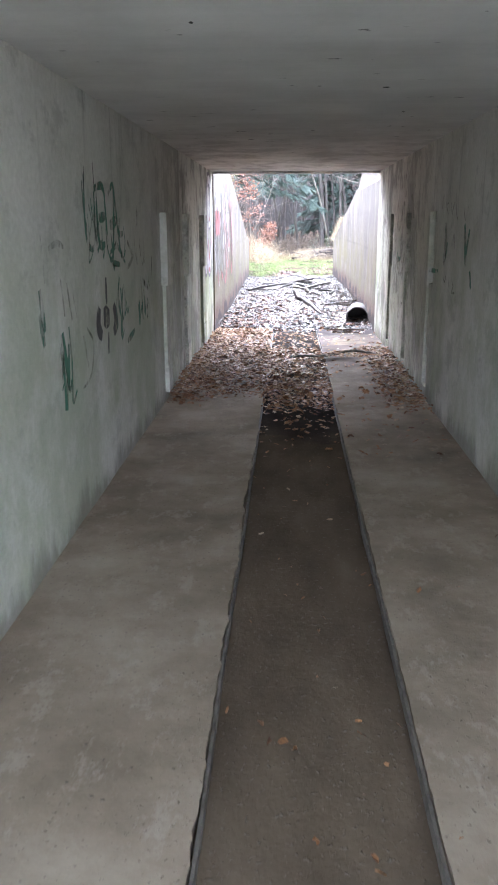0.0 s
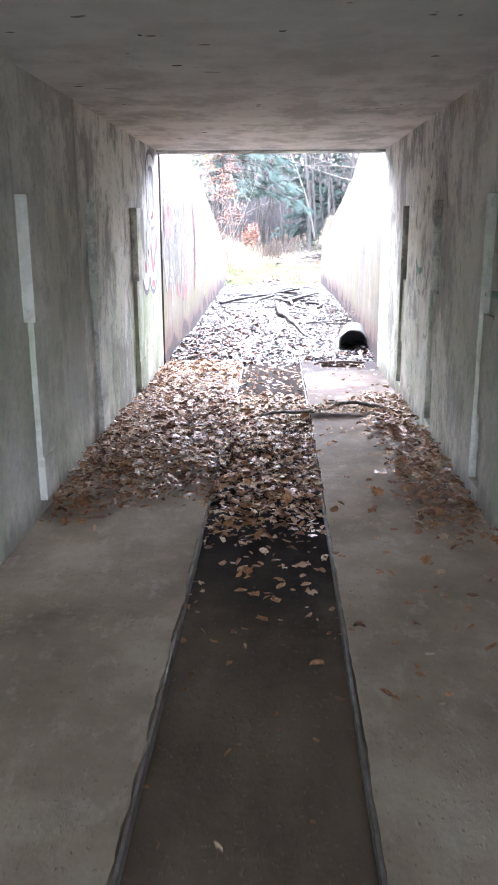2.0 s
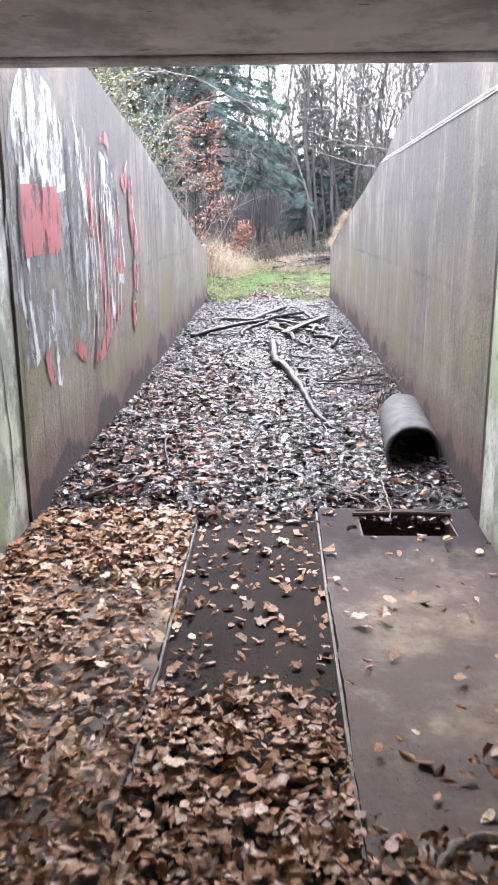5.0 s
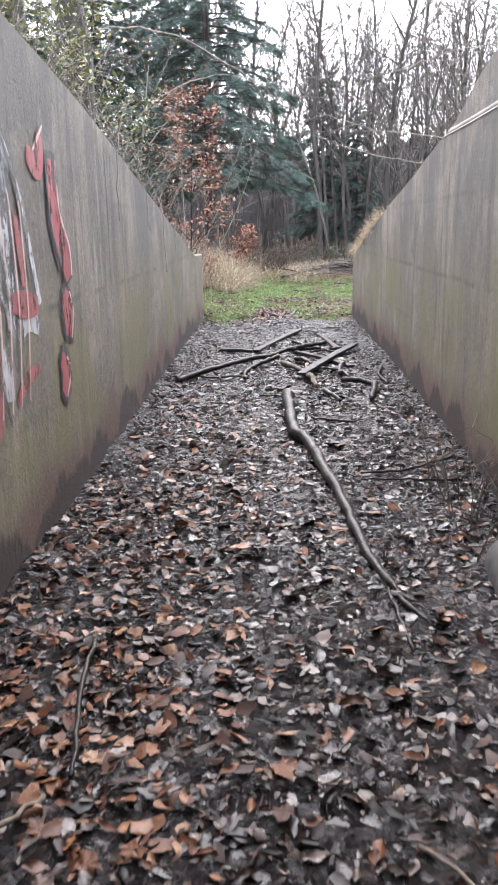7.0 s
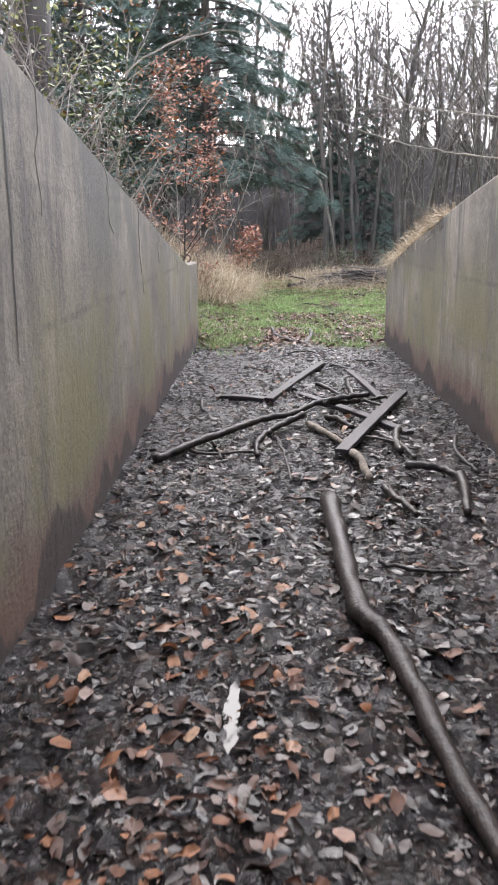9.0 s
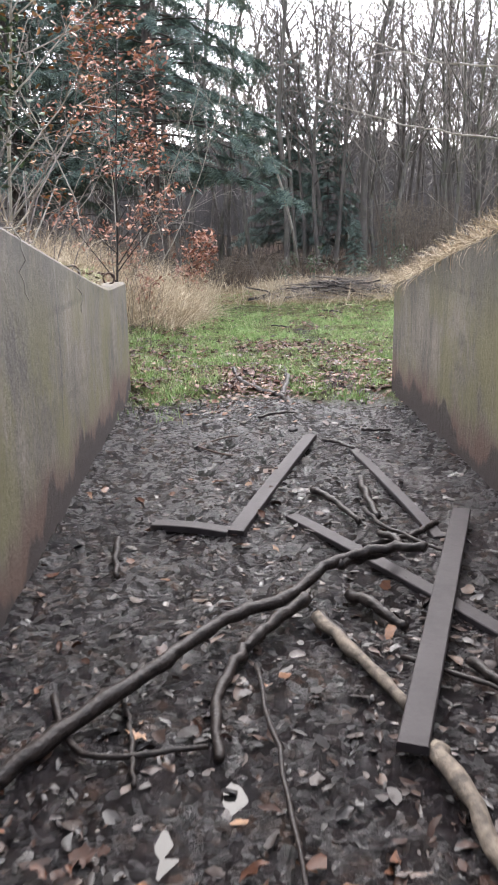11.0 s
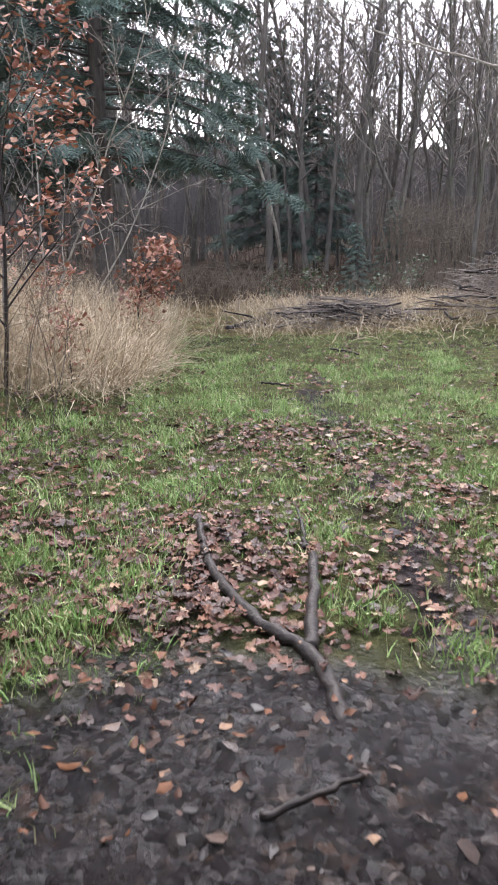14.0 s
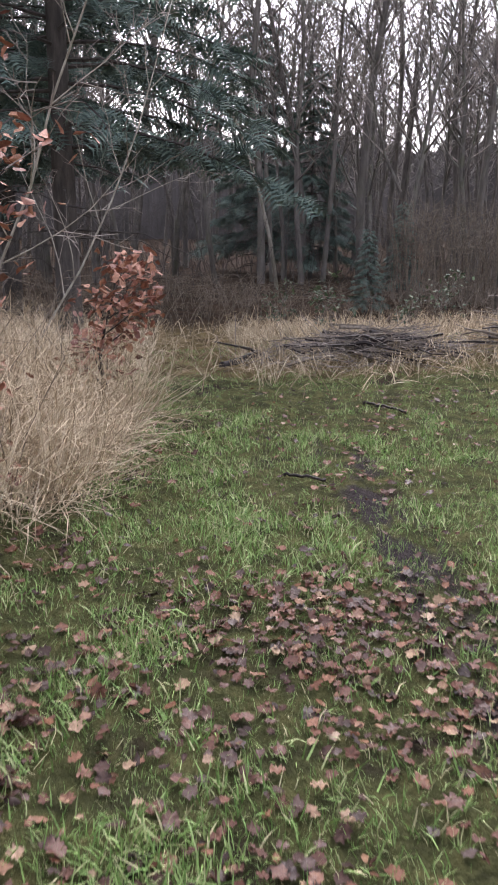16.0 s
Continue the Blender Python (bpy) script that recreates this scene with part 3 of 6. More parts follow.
def build_ground():
    xs = axis_steps((-1500, -300, 400), (-300, -60, 60), (-60, -12, 4), (-12, -4, 0.6), (-4, -1.52, 0.14), (-1.52, 1.36, 0.042), (1.36, 5, 0.14), (5, 12, 0.6),
                    (12, 60, 4), (60, 300, 60), (300, 1500, 400))
    ys = axis_steps((-1500, -300, 400), (-300, -40, 65), (-40, -4, 4.0), (-4, -1, 0.25), (-1, 9.9, 1.0), (9.9, 22.4, 0.05), (22.4, 34, 0.14), (34, 60, 1.5), (60, 300, 30), (300, 2500, 400))
    me = bpy.data.meshes.new("ground")
    verts = [(x, y, ground_height(x, y)) for y in ys for x in xs]
    w = len(xs)
    faces = [(j * w + i, j * w + i + 1, j * w + w + i + 1, j * w + w + i) for j in range(len(ys) - 1) for i in range(w - 1)]
    me.from_pydata(verts, [], faces)
    me.polygons.foreach_set("use_smooth", [True] * len(faces))
    me.materials.append(M_SOIL)
    return tagged(new("ground", me), "black mud in the cutting giving way to mossy green turf", "ground", kind="structure")


build_ground()


def build_water():
    k = Mat("standing_water", 0.03)
    k.done((0.015, 0.014, 0.013), k.noise(6, 2), 0.03, 0.01, spec=0.16)
    g = Geo()
    g.box(-1.26, 1.05, 10.9, 22.0, -0.2, -0.016)
    return tagged(part("water", g, k.m), "shallow standing puddle water over black mud", "puddle", kind="structure")


build_water()


# ---- the passage ----
def relief_wall(name, x, inward, ys, zs, depths, thick, material, label):
    """An upright wall facing inward (+1 or -1 in x) whose cells stand proud by their depth; one closed mesh."""
    g = Geo()
    ny, nz = len(ys) - 1, len(zs) - 1
    d = lambda i, j: depths.get((i, j), 0.0) if 0 <= i < ny and 0 <= j < nz else None
    back = x - inward * thick
    for i in range(ny):
        for j in range(nz):
            f = x + inward * d(i, j)
            y0, y1, z0, z1 = ys[i], ys[i + 1], zs[j], zs[j + 1]
            g.add([(f, y0, z0), (f, y1, z0), (f, y1, z1), (f, y0, z1)], [(0, 1, 2, 3) if inward < 0 else (3, 2, 1, 0)])
            for di, dj, a, b in ((1, 0, (y1, z0), (y1, z1)), (0, 1, (y0, z1), (y1, z1))):
                o = d(i + di, j + dj)
                if o is not None and abs(o - d(i, j)) > 1e-6:
                    h = x + inward * o
                    g.add([(f, *a), (f, *b), (h, *b), (h, *a)], [(0, 1, 2, 3)])
    y0, y1, z0, z1 = ys[0], ys[-1], zs[0], zs[-1]
    g.add([(back, y0, z0), (back, y1, z0), (back, y1, z1), (back, y0, z1), (x, y0, z0), (x, y1, z0), (x, y1, z1), (x, y0, z1)],
          [(0, 1, 2, 3), (0, 4, 7, 3), (1, 5, 6, 2), (3, 2, 6, 7), (0, 1, 5, 4)])
    return tagged(part(name, g, material), label, "wall", kind="structure")


# pilaster strips on one side, chases in the other
ys = [BACK, 5.58, 5.64, 5.86, 6.96, 7.02, 7.24, 8.48, 8.54, 8.82, MOUTH]
left_depths = {(i, 3): 0.055 for i in (1, 2, 4, 5, 7, 8)}
left_depths.update({(i, 2): 0.028 for i in (2, 5, 8)})
left_depths.update({(i, 1): 0.036 for i in (2, 5, 8)})
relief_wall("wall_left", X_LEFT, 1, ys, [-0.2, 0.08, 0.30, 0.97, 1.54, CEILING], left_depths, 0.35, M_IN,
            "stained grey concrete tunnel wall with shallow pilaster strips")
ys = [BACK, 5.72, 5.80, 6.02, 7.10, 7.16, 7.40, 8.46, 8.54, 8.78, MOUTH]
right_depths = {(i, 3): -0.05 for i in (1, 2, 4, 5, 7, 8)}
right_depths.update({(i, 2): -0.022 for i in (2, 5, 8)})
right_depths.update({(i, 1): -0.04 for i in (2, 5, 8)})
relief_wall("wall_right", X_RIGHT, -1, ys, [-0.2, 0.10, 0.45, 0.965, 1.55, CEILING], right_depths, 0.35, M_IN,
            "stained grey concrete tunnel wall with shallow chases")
g = Geo()
g.box(X_LEFT - 0.35, X_RIGHT + 0.35, BACK, MOUTH, CEILING, CEILING + 0.30)
g.box(X_LEFT, X_RIGHT, MOUTH - 0.10, MOUTH, CEILING - 0.028, CEILING - 0.001)
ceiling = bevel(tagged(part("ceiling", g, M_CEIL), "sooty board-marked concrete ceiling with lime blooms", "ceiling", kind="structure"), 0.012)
g = Geo()
g.box(X_LEFT - 0.35, X_RIGHT + 0.35, MOUTH - 0.35, MOUTH - 0.001, CEILING + 0.302, 2.66)
tagged(part("wall_head", g, M_WING), "concrete head wall above the tunnel mouth", "wall", kind="structure")


def build_mound():
    g = Geo()
    xs, ysm = np.linspace(-1.6, 1.4, 14), np.linspace(BACK, MOUTH - 0.36, 24)
    v = [(x, y, 2.62 + 0.10 * noise.noise((x * 1.4, y * 1.4, 5)) + 0.25 * math.sin(math.pi * (y - BACK) / 15)) for y in ysm for x in xs]
    g.add(v, [(j * 14 + i, j * 14 + i + 1, j * 14 + 15 + i, j * 14 + 14 + i) for j in range(23) for i in range(13)])
    me = g.mesh("earth_cover", M_STRAW, True)
    return tagged(new("earth_cover", me), "grassy earth heaped over the tunnel roof", "earth", kind="structure")


build_mound()


def slab_edge(y, x, r):
    return x + (0.010 * noise.noise((y * 1.4, x, r)) + 0.010 * noise.noise((y * 7, x, r)) + 0.008 * noise.noise((y * 23, x, r))) * (1 if x < 0 else 0.6)


def floor_slab(name, x_wall, x_edge, y0, y1, hole, label):
    """A walkway slab with a worn edge along the channel and, where given, an opening."""
    g = Geo()
    n = 420
    yy = np.linspace(y0, y1, n)
    ring = [(slab_edge(y, x_edge, 3.0), y) for y in yy]
    for k in range(n - 1):
        (xa, ya), (xb, yb) = ring[k], ring[k + 1]
        lo = [(x_wall, (xa, xb))]
        if hole and ya >= hole[2] - 0.001 and yb <= hole[3] + 0.07:
            lo = [(hole[0], (xa, xb)), (x_wall, (hole[1], hole[1]))]
        for w, (ea, eb) in lo:
            za = 0.006 * noise.noise((ya * 2, 0, 1))
            zb = 0.006 * noise.noise((yb * 2, 0, 1))
            v = [(w, ya, za), (w, yb, zb), (eb, yb, zb), (ea, ya, za), (w, ya, -0.16), (w, yb, -0.16), (eb, yb, -0.16), (ea, ya, -0.16)]
            g.add(v, [(0, 1, 2, 3), (3, 2, 6, 7), (0, 4, 5, 1), (1, 5, 6, 2), (0, 3, 7, 4)])
    return tagged(part(name, g, M_FLOOR), label, "floor", kind="structure")


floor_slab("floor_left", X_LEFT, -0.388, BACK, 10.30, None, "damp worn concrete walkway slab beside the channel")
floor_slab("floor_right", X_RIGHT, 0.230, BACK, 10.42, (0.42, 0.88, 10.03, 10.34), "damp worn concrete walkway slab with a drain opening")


def build_channel():
    g = Geo()
    nx, ny = 14, 260
    xs, yy = np.linspace(-0.42, 0.26, nx), np.linspace(BACK, 10.5, ny)
    v = [(x, y, -0.055 + 0.012 * noise.noise((x * 4, y * 2, 3)) + 0.008 * noise.noise((x * 16, y * 16, 3)) + (0.02 if y > 5.5 else 0.0)) for y in yy for x in xs]
    g.add(v, [(j * nx + i, j * nx + i + 1, (j + 1) * nx + i + 1, (j + 1) * nx + i) for j in range(ny - 1) for i in range(nx - 1)])
    tagged(part("floor_channel", g, M_SILT, smooth=True), "silty sunken channel between the walkways", "channel", kind="structure")
    for x, seed in ((-0.380, 1.0), (0.222, 2.0)):
        g = Geo()
        yy = np.linspace(BACK, 10.4, 240)
        for a, b in zip(yy, yy[1:]):
            xa, xb = x + 0.006 * noise.noise((a * 0.9, seed, 0)), x + 0.006 * noise.noise((b * 0.9, seed, 0))
            h = -0.008 - 0.02 * max(0.0, noise.noise((a * 2.3, seed, 4)))
            g.add([(xa - 0.005, a, h), (xa + 0.005, a, h), (xb + 0.005, b, h), (xb - 0.005, b, h),
                   (xa - 0.005, a, -0.1), (xa + 0.005, a, -0.1), (xb + 0.005, b, -0.1), (xb - 0.005, b, -0.1)],
                  [(0, 3, 2, 1), (0, 4, 7, 3), (1, 2, 6, 5)])
        tagged(part("channel_edging", g, M_EDGE), "chipped pale concrete edging of the floor channel", "edging", kind="structure")


build_channel()


def drain_grate():
    top = tagged(new("drain_opening"), "black drain opening with a bent iron bar in the slab", "drain")
    top.location = (0.65, 10.2, 0)
    g = Geo()
    g.box(-0.235, 0.235, -0.175, 0.16, -0.155, -0.13)
    part("pit_floor", g, M_BLACK, top)
    g = Geo()
    for x0, x1, y0, y1 in ((-0.235, -0.22, -0.175, 0.16), (0.22, 0.235, -0.175, 0.16), (-0.22, 0.22, -0.175, -0.16), (-0.22, 0.22, 0.145, 0.16)):
        g.box(x0, x1, y0, y1, -0.128, -0.004)
    part("frame", g, M_RUST, top)
    g = Geo()
    g.tube([(-0.25, 0.11, 0.012), (0.0, 0.118, 0.018), (0.24, 0.11, 0.012)], [0.012, 0.012, 0.012], 8)
    part("bar", g, M_RUST, top, "rusty iron bar")


drain_grate()


# ---- wing walls of the cutting ----
def wing(name, face, line, outward, label, y_end):
    g = Geo()
    yy = [y for y in np.linspace(MOUTH + 0.002, y_end, 48)]
    rows = []
    for y in yy:
        x, t = face(y), along(line, y)
        rows.append([(x, y, -0.25), (x, y, t - 0.02), (x + outward * 0.02, y, t), (x + outward * 0.30, y, t - 0.01), (x + outward * 0.30, y, -0.25)])
    v = [p for r in rows for p in r]
    f = []
    for k in range(len(yy) - 1):
        for s in range(4):
            a = k * 5 + s
            f.append((a, a + 1, a + 6, a + 5))
    f += [(0, 1, 2, 3, 4), tuple((len(yy) - 1) * 5 + s for s in range(5))]
    g.add(v, f)
    return tagged(part(name, g, M_WING), label, "wall", kind="structure")


wing("wall_wing_left", left_face, LEFT_TOP, -1, "sloping weathered concrete wing wall streaked brown and black", 22.0)
wing("wall_wing_right", right_face, RIGHT_TOP, 1, "sloping weathered concrete wing wall with mossy foot", 21.9)


def build_upper_right():
    g = Geo()
    for a, b in zip(np.linspace(MOUTH, 15.2, 20), np.linspace(MOUTH, 15.2, 20)[1:]):
        ta, tb = np.interp(a, [10.17, 12.7, 14.3, 15.2], [2.66, 2.47, 2.28, 2.045]), np.interp(b, [10.17, 12.7, 14.3, 15.2], [2.66, 2.47, 2.28, 2.045])
        xa, xb = right_face(a) + 0.035, right_face(b) + 0.035
        v = [(xa, a, 2.03), (xb, b, 2.03), (xb, b, tb), (xa, a, ta), (xa + 0.26, a, 2.03), (xb + 0.26, b, 2.03), (xb + 0.26, b, tb), (xa + 0.26, a, ta)]
        g.add(v, [(0, 1, 2, 3), (3, 2, 6, 7), (4, 7, 6, 5)])
    tagged(part("wall_upper_right", g, M_WING), "set-back upper lift of the concrete wing wall", "wall", kind="structure")
    g = Geo()
    for a, b in zip(np.linspace(MOUTH + 0.02, 15.25, 20), np.linspace(MOUTH + 0.02, 15.25, 20)[1:]):
        xa, xb = right_face(a) - 0.006, right_face(b) - 0.006
        v = [(xa, a, 2.00), (xb, b, 2.00), (xb + 0.05, b, 2.062), (xa + 0.05, a, 2.062)]
        g.add(v, [(0, 1, 2, 3)])
    tagged(part("trim_ledge", g, M_LEDGE), "pale chamfered ledge along the wing wall", "ledge", kind="structure")


build_upper_right()


# ---- pipe, cable, planks, branches ----
def build_pipe():
    top = tagged(new("drain_pipe"), "short rough grey drainpipe lying half sunk in leaves", "pipe")
    top.matrix_world = Matrix.Translation((0.85, 11.2, 0.075)) @ Euler((radians(-2), 0, radians(-5))).to_matrix().to_4x4()
    n, r, w, length = 28, 0.165, 0.016, 1.2
    g = Geo()
    stations = list(np.linspace(0, length, 16))
    v = []
    for s in stations:
        for k in range(n):
            a = 2 * math.pi * k / n
            e = r + 0.012 * noise.noise((math.cos(a) * 1.5, s * 4, math.sin(a) * 1.5)) + 0.004 * noise.noise((math.cos(a) * 6, s * 22, math.sin(a) * 6))
            v.append((e * math.cos(a), s + (0.03 * noise.noise((math.cos(a) * 2, 5, math.sin(a) * 2)) if s == 0 else 0), e * math.sin(a)))
    m = len(stations)
    f = [(i * n + k, i * n + (k + 1) % n, (i + 1) * n + (k + 1) % n, (i + 1) * n + k) for i in range(m - 1) for k in range(n)]
    for s in (0, length):
        v += [((r - w) * math.cos(2 * math.pi * k / n), s, (r - w) * math.sin(2 * math.pi * k / n)) for k in range(n)]
    a, b = m * n, m * n + n
    f += [(a + k, b + k, b + (k + 1) % n, a + (k + 1) % n) for k in range(n)]
    f += [(k, a + k, a + (k + 1) % n, (k + 1) % n) for k in range(n)]
    f += [((m - 1) * n + k, (m - 1) * n + (k + 1) % n, b + (k + 1) % n, b + k) for k in range(n)]
    g.add(v, f)
    part("pipe_shell", g, M_PIPE, top, smooth=True)
    # black disc across the bore, standing in for the shade within
    g = Geo()
    v = [((r - w - 0.002) * math.cos(2 * math.pi * k / n), length * 0.55, (r - w - 0.002) * math.sin(2 * math.pi * k / n)) for k in range(n)]
    g.add(v, [tuple(range(n))])
    part("shade_plug", g, M_BLACK, top, "black disc for the shade inside the pipe")


build_pipe()
stick_r = random.Random(11)


def curve_pts(pts, steps=5, jitter=0.0):
    """Smooth line through the given points."""
    p = [Vector(q) for q in pts]
    out = []
    for i in range(len(p) - 1):
        p0, p1, p2, p3 = p[max(i - 1, 0)], p[i], p[i + 1], p[min(i + 2, len(p) - 1)]
        for s in range(steps):
            t = s / steps
            q = 0.5 * ((2 * p1) + (p2 - p0) * t + (2 * p0 - 5 * p1 + 4 * p2 - p3) * t * t + (3 * p1 - p0 - 3 * p2 + p3) * t ** 3)
            out.append(q + Vector((stick_r.gauss(0, jitter), stick_r.gauss(0, jitter), stick_r.gauss(0, jitter))))
    return out + [p[-1]]


def branch(name, label, stems, material, category="branch", sides=9, jitter=0.004):
    """A fallen branch: the first stem is its trunk, the others fork from it. stems: (points, radius at start, radius at end)."""
    base = Vector(stems[0][0][0])
    top = tagged(new(name), label, category)
    top.location = base
    for i, (pts, r0, r1) in enumerate(stems):
        line = curve_pts([Vector(p) - base for p in pts], 6, jitter)
        n = len(line)
        radii = [(r0 + (r1 - r0) * k / (n - 1)) * (1 + 0.10 * math.sin(k * 1.7) + stick_r.uniform(-0.06, 0.06)) for k in range(n)]
        g = Geo()
        g.tube(line, radii, sides)
        part("stem" if i == 0 else "fork", g, material, top, smooth=True)
    return top


branch("long_branch", "long dark wet forked branch lying across the mud",
       [([(-1.05, 16.68, 0.04), (-0.846, 16.95, 0.07), (-0.608, 17.25, 0.09), (-0.406, 17.52, 0.10), (-0.171, 17.67, 0.11), (0.02, 17.90, 0.14), (0.22, 17.98, 0.17), (0.40, 17.90, 0.20)], 0.028, 0.020),
        ([(0.05, 17.9, 0.14), (0.16, 18.0, 0.13), (0.27, 18.06, 0.12), (0.36, 18.22, 0.10), (0.30, 18.40, 0.08)], 0.022, 0.015),
        ([(-0.10, 17.68, 0.10), (-0.25, 17.52, 0.07), (-0.36, 17.35, 0.05), (-0.43, 17.10, 0.035), (-0.42, 16.82, 0.03)], 0.026, 0.015)], M_WETWOOD)
branch("fallen_log", "crooked grey wet log lying among sodden leaves",
       [([(-0.015, 15.80, 0.075), (-0.01, 15.3, 0.075), (0.02, 14.65, 0.06), (0.10, 14.38, 0.05), (0.17, 13.85, 0.045), (0.25, 13.2, 0.04), (0.29, 12.7, 0.035), (0.37, 12.2, 0.03)], 0.050, 0.018),
        ([(0.37, 12.22, 0.03), (0.42, 12.0, 0.03), (0.50, 11.85, 0.025)], 0.014, 0.006),
        ([(0.33, 12.5, 0.03), (0.36, 12.1, 0.02), (0.38, 11.7, 0.02)], 0.012, 0.005)], M_WETWOOD)
branch("forked_stick", "dark forked stick lying on muddy grass",
       [([(0.10, 21.25, 0.02), (0.085, 21.49, 0.045), (0.035, 21.76, 0.05), (-0.13, 21.98, 0.055), (-0.285, 22.40, 0.055), (-0.345, 22.75, 0.06), (-0.375, 23.05, 0.09)], 0.034, 0.017),
        ([(0.04, 21.78, 0.05), (0.075, 22.0, 0.06), (0.115, 22.28, 0.065), (0.145, 22.56, 0.09)], 0.030, 0.022),
        ([(-0.29, 23.02, 0.05), (-0.22, 22.86, 0.045), (-0.165, 22.75, 0.04)], 0.018, 0.020)], M_WETWOOD)
branch("thin_stick", "thin dark stick on the grass", [([(0.155, 23.3, 0.06), (0.15, 23.0, 0.05), (0.14, 22.75, 0.045)], 0.008, 0.012)], M_WETWOOD, "stick")
branch("bent_root", "bent brown root lying across the slab", [([(-0.16, 7.6, 0.06), (-0.02, 7.68, 0.07), (0.25, 7.84, 0.045), (0.36, 7.93, 0.05), (0.47, 8.02, 0.07), (0.62, 7.97, 0.08), (0.80, 7.92, 0.05)], 0.012, 0.016)], M_DEADWOOD, "root")
SHORT = [((-0.067, 17.65), (0.053, 17.31), (0.15, 17.03), 0.026, 1), ((0.184, 16.82), (0.21, 16.6), (0.24, 16.30), 0.030, 1), ((-0.299, 17.33), (-0.25, 16.72), (-0.21, 16.3), 0.009, 0),
         ((0.084, 17.81), (0.16, 17.68), (0.25, 17.56), 0.026, 0), ((-0.93, 18.5), (-0.91, 18.28), (-0.865, 18.04), 0.017, 0), ((0.06, 19.12), (0.16, 18.98), (0.24, 18.62), 0.020, 0),
         ((0.487, 16.52), (0.66, 16.47), (0.75, 16.31), 0.028, 0), ((0.75, 16.31), (0.72, 16.0), (0.66, 15.7), 0.030, 0), ((0.30, 16.17), (0.35, 15.9), (0.41, 15.7), 0.022, 0),
         ((0.55, 17.38), (0.50, 17.1), (0.49, 16.8), 0.03, 0), ((-0.055, 17.69), (0.02, 17.45), (0.10, 17.19), 0.02, 0), ((0.93, 17.28), (0.86, 16.9), (0.89, 16.45), 0.016, 0),
         ((0.36, 19.35), (0.345, 19.0), (0.36, 18.75), 0.024, 0), ((0.30, 18.9), (0.38, 18.5), (0.62, 18.2), 0.012, 0), ((0.62, 18.62), (0.45, 18.42), (0.22, 18.35), 0.016, 0),
         ((-0.95, 17.15), (-0.80, 16.85), (-0.45, 16.86), 0.012, 0), ((-0.74, 17.2), (-0.68, 16.95), (-0.64, 16.7), 0.010, 0), ((0.20, 17.35), (0.42, 17.12), (0.62, 16.95), 0.010, 0),
         ((0.42, 17.3), (0.52, 17.0), (0.56, 16.7), 0.018, 0), ((0.25, 20.3), (0.32, 20.2), (0.42, 20.05), 0.013, 0), ((0.55, 20.55), (0.64, 20.52), (0.75, 20.5), 0.012, 0),
         ((-0.72, 11.75), (-0.69, 11.4), (-0.62, 11.0), 0.009, 0), ((0.98, 14.0), (0.62, 13.75), (0.35, 13.75), 0.009, 0), ((0.95, 13.6), (0.65, 13.55), (0.38, 13.6), 0.008, 0),
         ((0.15, 15.1), (0.30, 15.02), (0.48, 15.05), 0.010, 0), ((-0.25, 16.0), (-0.05, 15.95), (0.1, 15.9), 0.008, 0), ((-0.2, 20.9), (-0.05, 20.95), (0.1, 21.05), 0.012, 0),
         ((0.25, 10.8), (0.50, 10.5), (0.55, 10.35), 0.006, 1), ((0.62, 10.9), (0.60, 10.5), (0.58, 10.2), 0.006, 1), ((-1.0, 10.55), (-0.8, 10.75), (-0.68, 10.95), 0.010, 1),
         ((0.18, 27.0), (0.3, 26.95), (0.45, 26.9), 0.012, 0), ((1.2, 29.3), (1.35, 29.1), (1.5, 28.9), 0.014, 0)]
for a, b, c, r, dry in SHORT:
    zz = [max(ground_height(*q), 0.0) + r * 0.7 + 0.012 for q in (a, b, c)]
    ob = branch("stick", "short weathered stick among the litter" if dry else "short dark wet stick in the mud",
                [([(*a, zz[0]), (*b, zz[1] + 0.01), (*c, zz[2])], r, r * 0.7)], M_DEADWOOD if dry else M_WETWOOD, "stick", 7)
    ob["group"] = "sticks scattered in the cutting"


def plank(label, a, b, width, thick=0.03, lift=0.0, notch=False):
    """A sawn board from a to b along its middle."""
    a, b = Vector((*a, 0)), Vector((*b, 0))
    length = (b - a).length
    g = Geo()
    n = 16
    rows = []
    for i in range(n):
        s = i / (n - 1)
        w = width / 2 * (1 + 0.03 * noise.noise((s * 7, width, length)))
        z = lift + 0.010 * math.sin(s * 3.0)
        e = 0.004
        rows.append([(s * length, -w, z), (s * length, w, z), (s * length, w, z + thick - e), (s * length, w - e, z + thick), (s * length, -w + e, z + thick), (s * length, -w, z + thick - e)])
    v = [p for r in rows for p in r]
    f = [(k * 6 + s, k * 6 + (s + 1) % 6, k * 6 + 6 + (s + 1) % 6, k * 6 + 6 + s) for k in range(n - 1) for s in range(6)]
    f += [tuple(range(5, -1, -1)), tuple((n - 1) * 6 + s for s in range(6))]
    g.add(v, f)
    ob = tagged(part("plank", g, M_PLANK), label, "plank", "discarded planks in the mud")
    d = b - a
    ob.matrix_world = Matrix.Translation((a.x, a.y, 0.002)) @ Matrix.Rotation(math.atan2(d.y, d.x), 4, "Z")
    return ob


